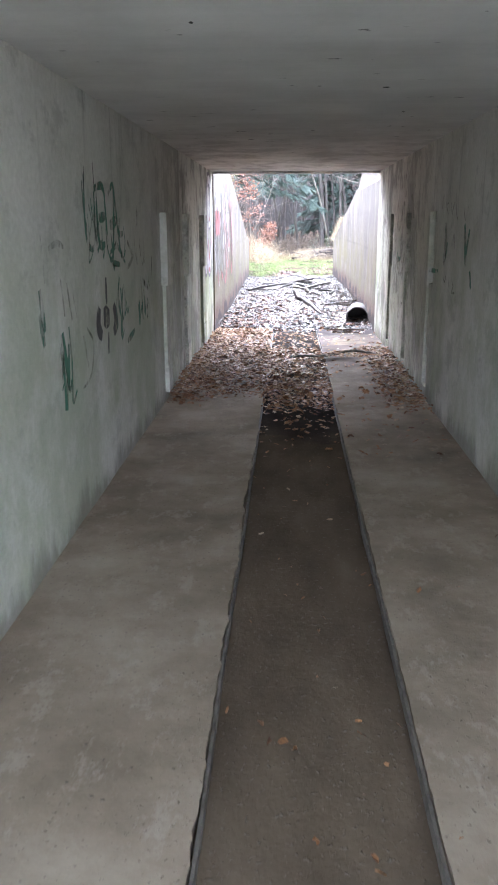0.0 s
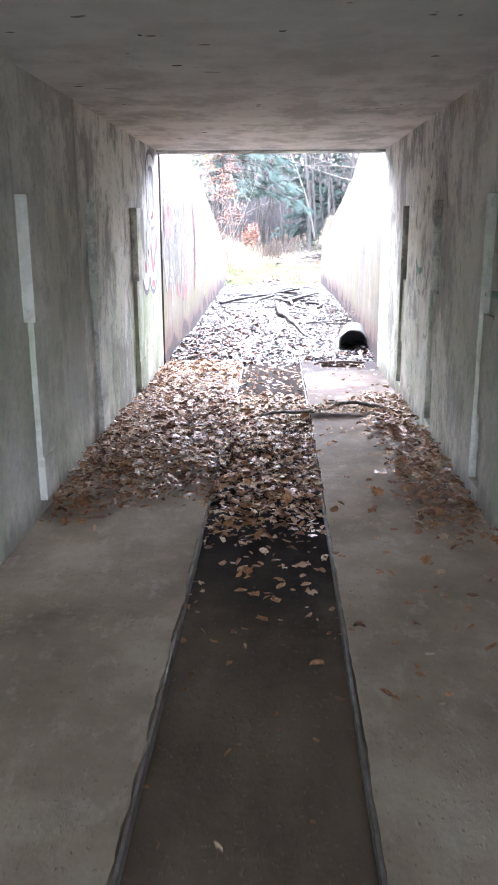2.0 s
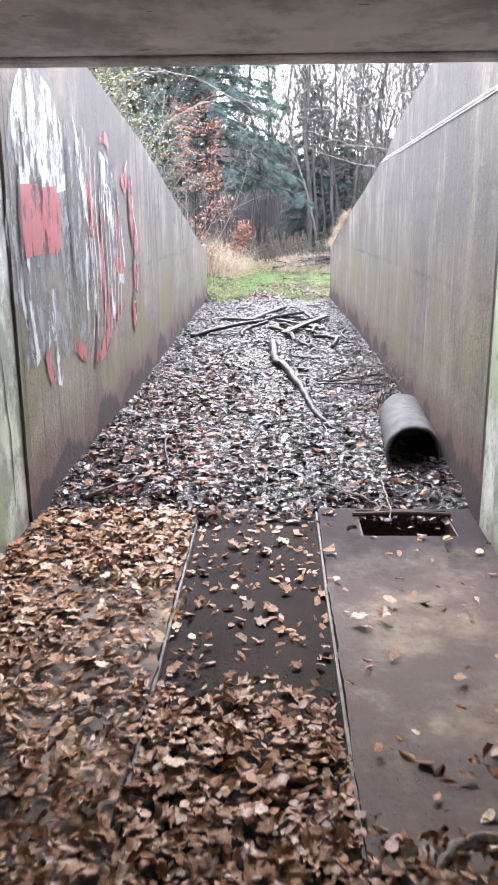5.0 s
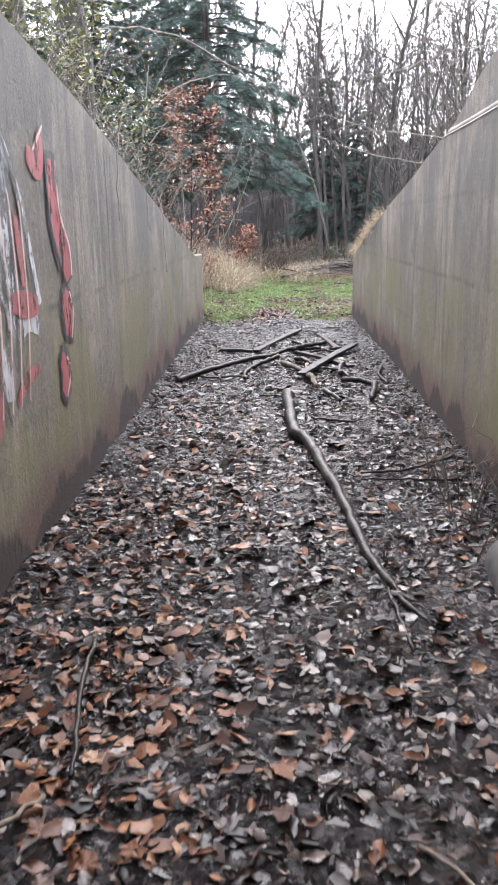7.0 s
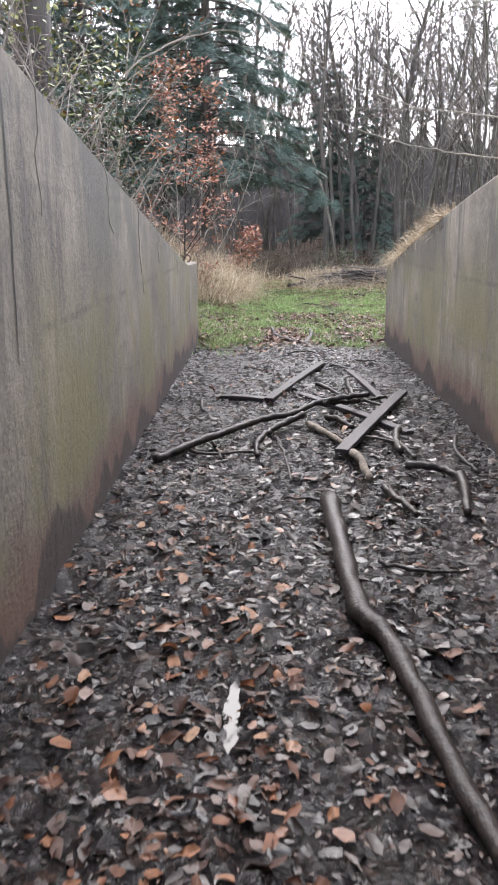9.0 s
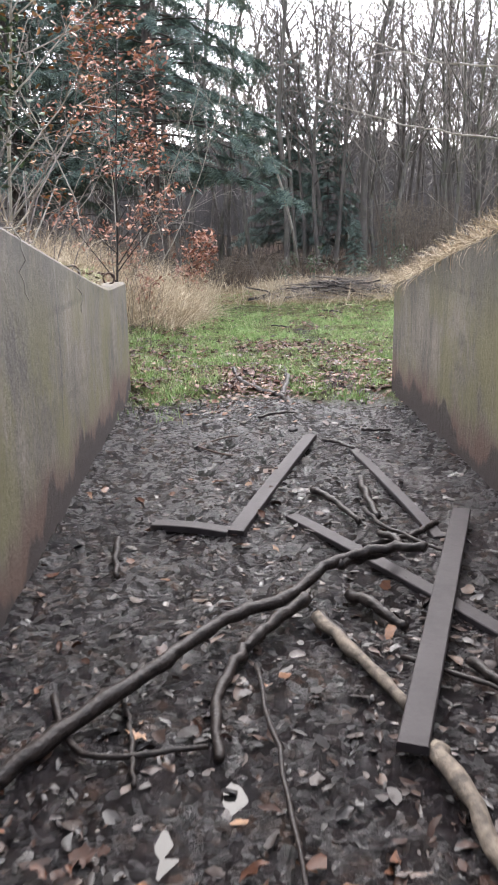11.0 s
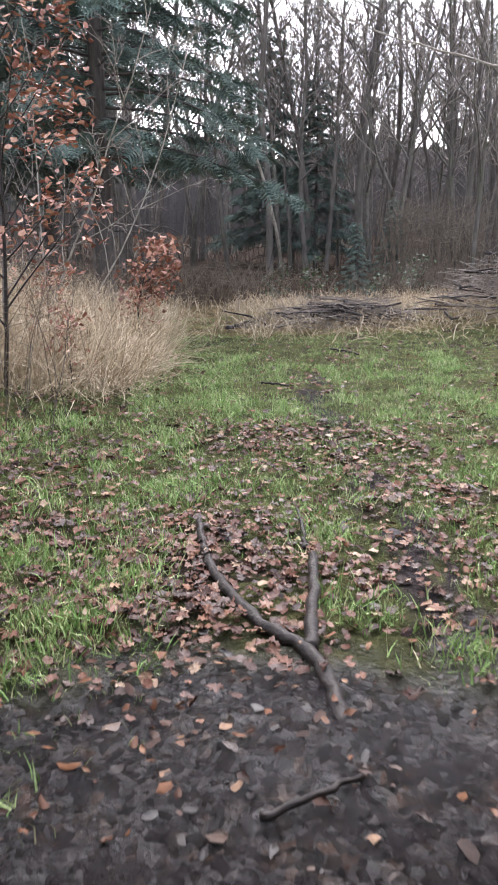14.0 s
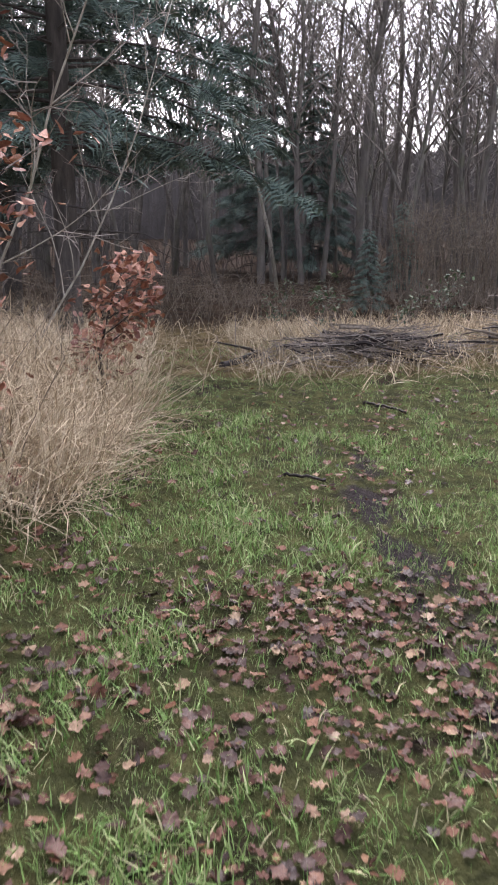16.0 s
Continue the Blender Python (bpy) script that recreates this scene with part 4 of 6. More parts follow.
plank("long dark wet board half sunk in mud", (-0.37, 18.57), (0.172, 20.45), 0.085, 0.03, 0.006)
plank("short dark wet board butted against a longer one", (-0.78, 18.72), (-0.40, 18.59), 0.085, 0.032, 0.0)
plank("narrow grey wet board lying in mud", (0.42, 20.06), (0.60, 18.45), 0.062, 0.025, 0.004)
plank("grey wet board lying beneath another board", (-0.08, 18.78), (0.64, 17.42), 0.075, 0.025, 0.012)
plank("grey wet board crossing on top of another", (0.775, 18.72), (0.115, 16.80), 0.090, 0.028, 0.046)


def iron_hook(x, y, z, turn):
    top = tagged(new("iron_hook"), "rusty iron lifting loop set in the wall top", "hook", "hooks on the wall")
    g = Geo()
    g.tube([(0.045 * math.cos(a) - 0.01, 0, 0.045 + 0.045 * math.sin(a)) for a in np.linspace(-1.5, 3.9, 14)], [0.008] * 14, 7)
    part("loop", g, M_RUST, top, smooth=True)
    g = Geo()
    g.tube([(0, 0, -0.03), (0.0, 0, 0.012)], [0.011, 0.009], 8)
    part("shank", g, M_RUST, top)
    top.matrix_world = Matrix.Translation((x, y, z)) @ Matrix.Rotation(turn, 4, "Z")


iron_hook(-1.36, 21.6, 1.035, 0.3)
iron_hook(-1.40, 20.3, 1.15, 0.5)


# ---- fallen leaves ----
def scatter(n, x0, x1, y0, y1, keep, lift=(0.0, 0.02)):
    """Random places over the ground where keep(x, y) allows; keep gives a chance and a base height."""
    out = []
    for x, y, c, u in zip(rng.uniform(x0, x1, n), rng.uniform(y0, y1, n), rng.uniform(0, 1, n), rng.uniform(0, 1, n)):
        chance, z = keep(x, y)
        if c < chance:
            out.append((x, y, z + lift[0] + (lift[1] - lift[0]) * u))
    return np.array(out)


def in_passage(x, y):
    w = 0.35 * noise.noise((x * 1.3, y * 0.9, 7)) + 0.15 * noise.noise((x * 5, y * 5, 3))
    base = -0.045 if -0.39 < x < 0.22 else 0.004
    if x < -0.39:
        c = np.interp(y + w, [5.6, 6.2, 9.0, 10.3], [0, 1, 0.9, 0.9])
        if -0.75 < x and 8.45 < y < 9.5:
            c *= 0.5
    elif x < 0.22:
        c = np.interp(y + w, [4.3, 5.3, 6.1, 8.3, 8.9, 10.3], [0.015, 0.05, 1, 1, 0.12, 0.16])
    else:
        side = np.interp(x + 0.4 * w, [0.58, 0.74], [0.02, 1])
        c = np.interp(y + w, [5.2, 5.8, 8.3, 8.7, 10.2], [0, 0.9, 0.9, 0.03, 0.03]) * side
        c = max(c, 0.7 * float(7.8 < y + 0.3 * w < 8.05), 0.02)
    heap = 0.06 * max(0.0, 1 - abs(y - 7.0) / 2.2) * c
    return c, base + heap


def in_cutting(x, y):
    lf, rf = left_face(y), right_face(y)
    if not lf + 0.02 < x < rf - 0.02:
        return 0.0, 0.0
    w = 0.5 + 0.8 * noise.noise((x * 1.7, y * 1.7, 1))
    c = np.interp(y, [10.2, 11, 15, 18, 20, 21.5], [0.55, 0.9, 0.75, 0.6, 0.4, 0.3]) * (0.45 + 0.55 * max(0, min(1, w + 0.25)))
    for cx, cy, rx, ry in PUDDLES:
        c *= 1 - 0.9 * hump(x, y, cx, cy, rx, ry, 1.0)
    return c, max(ground_height(x, y), -0.016) + 0.003


tagged(leaves("leaf_litter", M_LITTER, scatter(30000, -1.18, 0.98, 4.0, 10.35, in_passage, (0.0, 0.03)), (0.022, 0.06), 0.24),
       "heaped brown beech leaves on the tunnel floor", "leaf litter", kind="stuff")
tagged(leaves("leaf_litter", M_LITTER, scatter(2600, -1.18, 0.98, 4.6, 10.35, in_passage, (0.012, 0.036)), (0.035, 0.085), 0.26, LOBED, LOBED_F),
       "large lobed brown leaves on top of the litter", "leaf litter", kind="stuff")
dry = lambda x, y: (in_cutting(x, y)[0] * np.interp(y, [10.3, 12.0, 14, 17, 22], [0.9, 0.7, 0.34, 0.06, 0.015]) * (1.35 if x < -0.2 else 0.3 if y < 13.5 else 0.5), in_cutting(x, y)[1])
tagged(leaves("leaf_litter", M_DAMPLEAF, scatter(13000, -1.3, 1.1, 10.25, 22, dry, (0.002, 0.016)), (0.028, 0.085), 0.26),
       "loose brown beech leaves over black mud", "leaf litter", kind="stuff")
tagged(leaves("leaf_litter", M_DAMPLEAF, scatter(1700, -1.3, 1.1, 10.25, 22, dry, (0.004, 0.02)), (0.035, 0.085), 0.3, LOBED, LOBED_F),
       "lobed brown leaves lying over black mud", "leaf litter", kind="stuff")
sodden = lambda x, y: (in_cutting(x, y)[0] * np.interp(y, [10, 14, 17, 18, 21.5], [1.0, 0.9, 0.6, 0.3, 0.12]), in_cutting(x, y)[1])
tagged(leaves("leaf_mat", M_WETLEAF, scatter(18000, -1.3, 1.1, 10.25, 22, sodden, (-0.004, 0.008)), (0.02, 0.075), 0.2, LEAF),
       "sodden blackened leaves trodden into the mud", "leaf litter", kind="stuff")
tagged(leaves("leaf_fragments", M_WETLEAF, scatter(34000, -1.3, 1.1, 10.25, 22, sodden, (-0.008, 0.006)), (0.008, 0.03), 0.3, LEAF),
       "torn black leaf fragments in the mud", "leaf litter", kind="stuff")


def on_lawn(x, y):
    w = 0.5 + 0.9 * noise.noise((x * 0.9, y * 0.9, 11)) + 0.3 * noise.noise((x * 3, y * 3, 5))
    c = np.interp(y, [20.8, 22.2, 24.2, 26, 31], [0.5, 0.95, 0.75, 0.3, 0.1]) * max(0.08, min(1, w))
    return c, ground_height(x, y) + 0.012


tagged(leaves("fallen_leaves", M_MAPLE, np.concatenate([scatter(14000, -3.0, 3.4, 21.4, 30, on_lawn, (0.0, 0.03)), scatter(7500, -1.7, 1.2, 21.9, 25.5, on_lawn, (0.0, 0.02))]), (0.03, 0.078), 0.24, LOBED, LOBED_F),
       "reddish brown fallen maple leaves on wet grass", "leaf litter", kind="stuff")
tagged(leaves("fallen_leaves", M_DAMPLEAF, scatter(13000, -3.0, 3.4, 20.9, 30, on_lawn, (0.0, 0.025)), (0.025, 0.06), 0.28),
       "small brown fallen leaves on wet grass", "leaf litter", kind="stuff")
paleleaf = scatter(260, -0.38, 0.98, -0.5, 6.0, lambda x, y: (0.5 if -0.38 < x < 0.22 else 0.12, -0.045 if x < 0.22 else 0.006))
tagged(leaves("leaf_scraps", M_LITTER, paleleaf, (0.012, 0.04), 0.4), "pale leaf scraps and chips on the tunnel floor", "leaf litter", kind="stuff")


# ---- grass ----
def turf(x, y):
    edge = 21.75 + 0.5 * noise.noise((x * 1.3, 3, 1)) + (0.7 if -0.5 < x < 0.9 else -1.0 if x < 0 else -0.45) - 0.5 * max(0, abs(x + 0.1) - 0.7)
    c = np.interp(y - edge, [0, 0.5, 1.6], [0, 0.6, 1]) * max(0.15, min(1, 0.62 + 0.9 * noise.noise((x * 1.1, y * 1.1, 21))))
    for px, py in ((0.66, 27.4), (0.79, 24.0), (0.55, 23.2), (0.72, 26.9), (0.5, 22.4)):
        c *= 1 - hump(x, y, px, py, 0.16, 0.35, 0.95)
    if x < -1.0 and 25.3 < y < 29:
        c *= 0.3
    return c, ground_height(x, y) - 0.008


tagged(blades("grass", M_GRASS, np.concatenate([scatter(46000, -2.6, 3.0, 21.2, 27.5, turf, (0, 0.0)), scatter(21000, -4.2, 5.6, 27.5, 32.5, turf, (0, 0.0))]), (0.025, 0.06), 0.4), "short wet green grass", "grass", kind="stuff")
clump = lambda x, y: (turf(x, y)[0] * min(1.0, max(0.0, 0.15 + 2.2 * noise.noise((x * 2.3, y * 1.7, 31)) + (0.35 if x < -0.4 else 0))), turf(x, y)[1])
tagged(blades("grass_clumps", M_GRASS, scatter(48000, -2.6, 2.8, 20.9, 29, clump, (0, 0.0)), (0.05, 0.105), 0.4), "uneven clumps of wet green grass", "grass", kind="stuff")
tuft = np.concatenate([np.c_[rng.normal(x, 0.10, 90), rng.normal(y, 0.10, 90), np.full(90, ground_height(x, y) - 0.01)]
                       for x, y in ((-1.0, 21.7), (-0.85, 22.1), (-1.15, 22.6), (0.28, 22.1), (-0.7, 22.4), (-1.3, 23.4), (-1.0, 24.1), (-0.5, 23.6), (0.95, 22.3), (-1.5, 22.5),
                                    (-1.35, 25.0), (-0.6, 24.8), (0.25, 23.0), (-0.95, 22.0), (0.65, 21.75), (-1.7, 24.0))])
tagged(blades("grass_tufts", M_GRASS, tuft, (0.05, 0.12), 0.35), "longer tufts of green grass by the mud", "grass", kind="stuff")

STRAND = [(-0.5, 0, 0), (0.5, 0, 0), (-0.45, 0.05, 0.35), (0.45, 0.05, 0.35), (-0.35, 0.22, 0.66), (0.35, 0.22, 0.66), (-0.2, 0.50, 0.80), (0.2, 0.50, 0.80), (0, 0.80, 0.72)]
STRAND_F = [(0, 1, 3), (0, 3, 2), (2, 3, 5), (2, 5, 4), (4, 5, 7), (4, 7, 6), (6, 7, 8)]


def straw(name, label, xyz, length, width=(0.0025, 0.005), lean=0.3, toward=None):
    n = len(xyz)
    h = rng.uniform(length[0], length[1], n)
    yaw = rng.uniform(0, 6.283, n) if toward is None else rng.normal(toward, 0.7, n)
    m = turns(yaw, rng.normal(0, lean, n), rng.normal(0, lean, n), np.ones(n))
    m[:, :3, 0] *= rng.uniform(width[0], width[1], n)[:, None]
    m[:, :3, 1] *= h[:, None]
    m[:, :3, 2] *= h[:, None]
    m[:, :3, 3] = xyz
    return tagged(cloud(name, STRAND, STRAND_F, m, M_STRAW), label, "dry grass", kind="stuff")


def ellipse_pts(n, cx, cy, rx, ry):
    a, r = rng.uniform(0, 6.283, n), np.sqrt(rng.uniform(0, 1, n))
    x, y = cx + rx * r * np.cos(a), cy + ry * r * np.sin(a)
    return np.array([(p, q, ground_height(p, q) - 0.02) for p, q in zip(x, y)])


for cx, cy, rx, ry, n, h in ((-2.05, 26.5, 1.0, 1.2, 5200, (0.35, 0.85)), (-1.55, 28.2, 0.75, 1.0, 4200, (0.4, 0.95)), (-3.4, 27.2, 1.1, 2.0, 4200, (0.5, 1.0)),
                             (-1.35, 27.0, 0.5, 0.9, 2200, (0.3, 0.6)), (-3.4, 24.2, 1.2, 1.2, 3000, (0.35, 0.7)), (-2.4, 30.0, 1.0, 1.0, 2000, (0.4, 0.9))):
    straw("dry_grass_clump", "tall bleached dry grass tussock", ellipse_pts(int(n * 0.85), cx, cy, rx, ry), h, (0.003, 0.008), lean=0.8)["group"] = "dry grass tussocks"
far_straw = scatter(30000, -3.5, 9, 29.6, 35.5, lambda x, y: (np.interp(y, [30.3, 31.4, 36], [0.05, 0.85, 0.5]) * (0.12 if -0.9 < x < 0.15 else 1), ground_height(x, y) - 0.02))
straw("dry_grass_field", "flattened straw-coloured dry grass at the wood's edge", far_straw, (0.15, 0.40), (0.006, 0.013), 0.75)
thatch = np.array([(right_face(min(y, 21.9)) + u, y, along(RIGHT_TOP, min(y, 21.9)) - 0.02 + 0.03 * v) for y, u, v in
                   zip(rng.uniform(18.8, 22.0, 4200), 0.45 * rng.uniform(0, 1, 4200) ** 1.6, rng.uniform(0, 1, 4200))])
straw("dry_grass_thatch", "matted dry grass hanging over the wall top", thatch, (0.06, 0.17), (0.003, 0.007), 1.0, math.pi / 2 + 0.2)
thatch = np.array([(left_face(y) - u, y, along(LEFT_TOP, y) - 0.03) for y, u in zip(rng.uniform(18.0, 21.6, 1800), rng.uniform(0.16, 0.9, 1800))])
straw("dry_grass_thatch", "thin dry grass along the wall top", thatch, (0.08, 0.26), (0.003, 0.005), 0.7)
bank = scatter(5200, 1.35, 5, 16, 23.5, lambda x, y: (0.9, ground_height(x, y) - 0.02))
straw("dry_grass_bank", "dry straw grass on the bank above the wall", bank, (0.10, 0.26), (0.003, 0.006), 0.8)
bank = scatter(4500, -5, -1.5, 12, 23.5, lambda x, y: (0.9, ground_height(x, y) - 0.02))
straw("dry_grass_bank", "dry straw grass and stalks on the bank", bank, (0.15, 0.5), (0.003, 0.006), 0.6)


# ---- woody plants ----
class Plant:
    """Grows a bare branching plant into three meshes: trunk, limbs and twigs."""

    def __init__(self, seed, up=0.25, crook=0.10, taper=0.5):
        self.r, self.up, self.crook, self.taper, self.fine = random.Random(seed), up, crook, taper, 0.004
        self.trunk, self.limbs, self.twigs, self.tips = Geo(), Geo(), Geo(), []

    def line(self, p, d, length, n):
        pts, d = [Vector(p)], Vector(d).normalized()
        for _ in range(n):
            d = (d + Vector((self.r.gauss(0, self.crook), self.r.gauss(0, self.crook), self.r.gauss(0, self.crook) + self.up * 0.3))).normalized()
            pts.append(pts[-1] + d * (length / n))
        return pts

    def grow(self, p, d, length, radius, depth, kids, start=0.3, thin=0.5):
        n = (6, 5, 3, 2)[min(depth, 3)]
        pts = self.line(p, d, length, n)
        radii = [radius * (1 - 0.72 * k / n) for k in range(n + 1)]
        (self.trunk if depth == 0 else self.limbs if depth == 1 else self.twigs).tube(pts, radii, (8, 5, 3, 3)[min(depth, 3)], depth == 0)
        if depth >= len(kids):
            self.tips.append(pts[-1])
            return
        for k in range(kids[depth]):
            s = start + (1 - start) * (k + self.r.random()) / kids[depth]
            i = min(int(s * n), n - 1)
            q = pts[i].lerp(pts[i + 1], s * n - i)
            along_d = (pts[i + 1] - pts[i]).normalized()
            side = Vector((self.r.gauss(0, 1), self.r.gauss(0, 1), self.r.gauss(0, 0.45)))
            side = (side - along_d * side.dot(along_d)).normalized()
            spread = self.r.uniform(0.55, 1.15)
            self.grow(q, along_d + side * spread, length * thin * self.r.uniform(0.6, 1.15) * (0.65 + self.taper - self.taper * s), max(radii[i] * 0.55, self.fine), depth + 1, kids, 0.2, thin)


def bare_tree(name, label, seed, height, radius, kids=(13, 7, 6), start=0.25, thin=0.42, material=None, lean=(0, 0), up=0.3, crook=0.09, category="tree", group=""):
    p = Plant(seed, up, crook)
    p.fine = 0.008 if height > 6 else 0.004
    p.grow((0, 0, -0.15), (lean[0], lean[1], 1), height, radius, 0, kids, start, thin)
    top = tagged(new(name), label, category, group)
    part("trunk", p.trunk, material or M_BARK, top, smooth=True)
    part("crown", p.limbs, material or M_BARK, top, smooth=True)
    tagged(part("twig_mass", p.twigs, M_TWIG, top), kind="stuff")
    return top


def put(top, x, y, turn=0.0, size=1.0, z=None):
    top.matrix_world = Matrix.Translation((x, y, ground_height(x, y) if z is None else z)) @ Matrix.Rotation(turn, 4, "Z") @ Matrix.Diagonal((size, size, size, 1))
    return top


def again(top, x, y, turn, size=1.0):
    c = copy_thing(top, Matrix.Translation((x, y, ground_height(x, y))) @ Matrix.Rotation(turn, 4, "Z"))
    c.scale = (size, size, size)
    return c


# conifers: whorls of drooping boughs carrying flat sprays of needles
def spray_shape():
    v, f = [(-0.012, 0, 0), (0.012, 0, 0), (0.0, 1.0, -0.16)], [(0, 1, 2)]
    for k in range(6):
        y = 0.06 + 0.15 * k
        l = 0.30 * (1 - 0.75 * abs(y - 0.35))
        for s in (-1, 1):
            i = len(v)
            v += [(0, y, -0.16 * y * y), (0, y + 0.10, -0.16 * y * y), (s * l, y + 0.20, -0.16 * y * y - 0.05)]
            f.append((i, i + 1, i + 2) if s < 0 else (i + 1, i, i + 2))
    return v, f


SPRAY, SPRAY_F = spray_shape()


def fir(name, label, seed, height, radius, crown_base, reach, trunk_r, boughs=64, dense=1.0):
    r = random.Random(seed)
    top = tagged(new(name), label, "tree", "conifers at the wood's edge")
    g = Geo()
    g.tube([(0.04 * noise.noise((k, seed, 0)), 0.04 * noise.noise((k, 2, seed)), -0.2 + (height + 0.2) * k / 10) for k in range(11)], [trunk_r * (1 - 0.9 * k / 10) for k in range(11)], 9)
    part("trunk", g, M_FIRBARK, top, smooth=True)
    g, places = Geo(), []
    for i in range(boughs):
        s = (i + r.random() * 0.8) / boughs
        z = crown_base + (height - crown_base) * s ** 1.05
        a = i * 2.4 + r.uniform(-0.3, 0.3)
        length = reach * (1 - 0.85 * s) * r.uniform(0.75, 1.12) + 0.15
        rise = r.uniform(-0.05, 0.25)
        pts = [Vector((math.cos(a) * length * t, math.sin(a) * length * t, z + length * (rise * t - 0.28 * t * t))) for t in (0, 0.25, 0.5, 0.75, 1.0)]
        g.tube(pts, [0.03 * (1 - 0.8 * t) * (0.5 + 0.5 * length / reach) for t in (0, 0.25, 0.5, 0.75, 1)], 4, False)
        n = int((14 + 40 * length / reach) * dense)
        for _ in range(n):
            t = r.uniform(0.15, 1.0) ** 0.8
            k = min(int(t * 4), 3)
            q = pts[k].lerp(pts[k + 1], t * 4 - k)
            side = r.choice((-1, 1)) * r.uniform(0.35, 1.15)
            m = Matrix.Translation(q) @ Matrix.Rotation(a - math.pi / 2 + side, 4, "Z") @ Matrix.Rotation(-r.uniform(0.05, 0.7), 4, "X") @ Matrix.Rotation(r.gauss(0, 0.5), 4, "Y")
            sz = r.uniform(0.24, 0.48) * (0.6 + 0.5 * length / reach)
            places.append(np.array(m @ Matrix.Diagonal((sz * 1.25, sz, sz, 1))))
    # bare dead boughs under the crown
    for i in range(14):
        z = crown_base * r.uniform(0.3, 1.0)
        a, length = r.uniform(0, 6.28), reach * r.uniform(0.3, 0.8)
        g.tube([(0, 0, z), (math.cos(a) * length * 0.5, math.sin(a) * length * 0.5, z - 0.05), (math.cos(a) * length, math.sin(a) * length, z - length * 0.25)], [0.018, 0.011, 0.004], 3, False)
    tagged(part("bough_frame", g, M_FIRBARK, top), kind="stuff")
    tagged(cloud("needles", SPRAY, SPRAY_F, np.array(places), M_NEEDLE, top), kind="stuff")
    return top


FIR = put(fir("fir_tree", "tall dark blue-green fir with drooping boughs", 3, 12.0, 0, 2.6, 3.1, 0.19, 140, 1.25), -2.1, 33.6)
again(FIR, -5.6, 35.5, 1.3, 0.95)
again(FIR, -3.9, 38.5, 2.6, 1.05)
again(FIR, -7.2, 31.5, 5.2, 0.8)
YOUNG = put(fir("fir_tree", "young dense fir among bare trees", 8, 7.2, 0, 0.8, 1.7, 0.09, 84, 1.0), 3.3, 47.4, 0.0, 0.85)
again(YOUNG, 1.9, 49.5, 1.0, 1.1)
again(YOUNG, 4.6, 41.3, 3.0, 0.30)
again(YOUNG, 2.9, 37.2, 4.1, 0.22)

TREES = [bare_tree("bare_tree", "bare grey deciduous tree with fine twigs", 21, 9.5, 0.095, (14, 7, 7), 0.26, 0.36, group="bare trees of the wood"),
         bare_tree("bare_tree", "slender bare grey tree with upswept twigs", 22, 8.6, 0.065, (14, 7, 7), 0.25, 0.34, up=0.5, group="bare trees of the wood"),
         bare_tree("bare_tree", "crooked bare grey tree with spreading limbs", 23, 9.0, 0.08, (13, 7, 7), 0.18, 0.40, crook=0.15, group="bare trees of the wood"),
         bare_tree("bare_tree", "tall bare pole-like tree with a high crown", 24, 11.0, 0.095, (13, 7, 6), 0.42, 0.28, group="bare trees of the wood")]
wood = random.Random(5)
spots = []
for i in range(900):
    y = 38.5 + 30 * wood.random() ** 1.3
    x = wood.uniform(-0.55, 0.55) * (y - 6) * 0.85 + 1.0
    gap = -1.6 < x - (y - 40) * 0.01 < 0.7 and y < 44
    if gap or (x < -1 and y < 41) or any((x - a) ** 2 + (y - b) ** 2 < 2.2 for a, b in spots):
        continue
    spots.append((x, y))
    if len(spots) > 40:
        break
for i, (x, y) in enumerate(spots):
    t = TREES[wood.choice((0, 1, 2, 3) if x > 1 else (3, 3, 0, 1))]
    again(t, x, y, wood.uniform(0, 6.28), wood.uniform(0.8, 1.15))
for t, (x, y, a) in zip(TREES, ((7.6, 45.5, 1.0), (5.75, 38.1, 0.4), (9.3, 41.0, 2.2), (-0.9, 48.5, 0.7))):
    put(t, x, y, a)
twin = bare_tree("forked_tree", "forked bare tree with a grey trunk", 31, 9.5, 0.08, (14, 8, 6), 0.30, 0.40, M_BARK, (0.07, 0.0))
put(twin, 4.75, 42.3, 0.0)
p = Plant(32, 0.35, 0.07)
p.grow((-0.02, 0, 2.4), (-0.55, 0.1, 1), 4.8, 0.045, 1, (0, 8, 6, 5), 0.2, 0.42)
part("fork_limb", p.limbs, M_BARK, twin, smooth=True)
tagged(part("fork_twig_mass", p.twigs, M_TWIG, twin), kind="stuff")
pale = put(bare_tree("slender_tree", "slender pale sapling trunk among dark firs", 35, 8.5, 0.055, (9, 4, 3), 0.55, 0.25, M_PALEBARK, (-0.03, 0)), 1.9, 43.7)
# big trunks on the bank
for x, y, rr, seed in ((-2.5, 19.5, 0.19, 41), (-2.8, 18.2, 0.18, 42)):
    put(bare_tree("bank_tree", "large dark trunk on the bank above the wall", seed, 12.0, rr, (9, 6, 5), 0.42, 0.34, M_FIRBARK, group="trees on the bank"), x, y, seed)


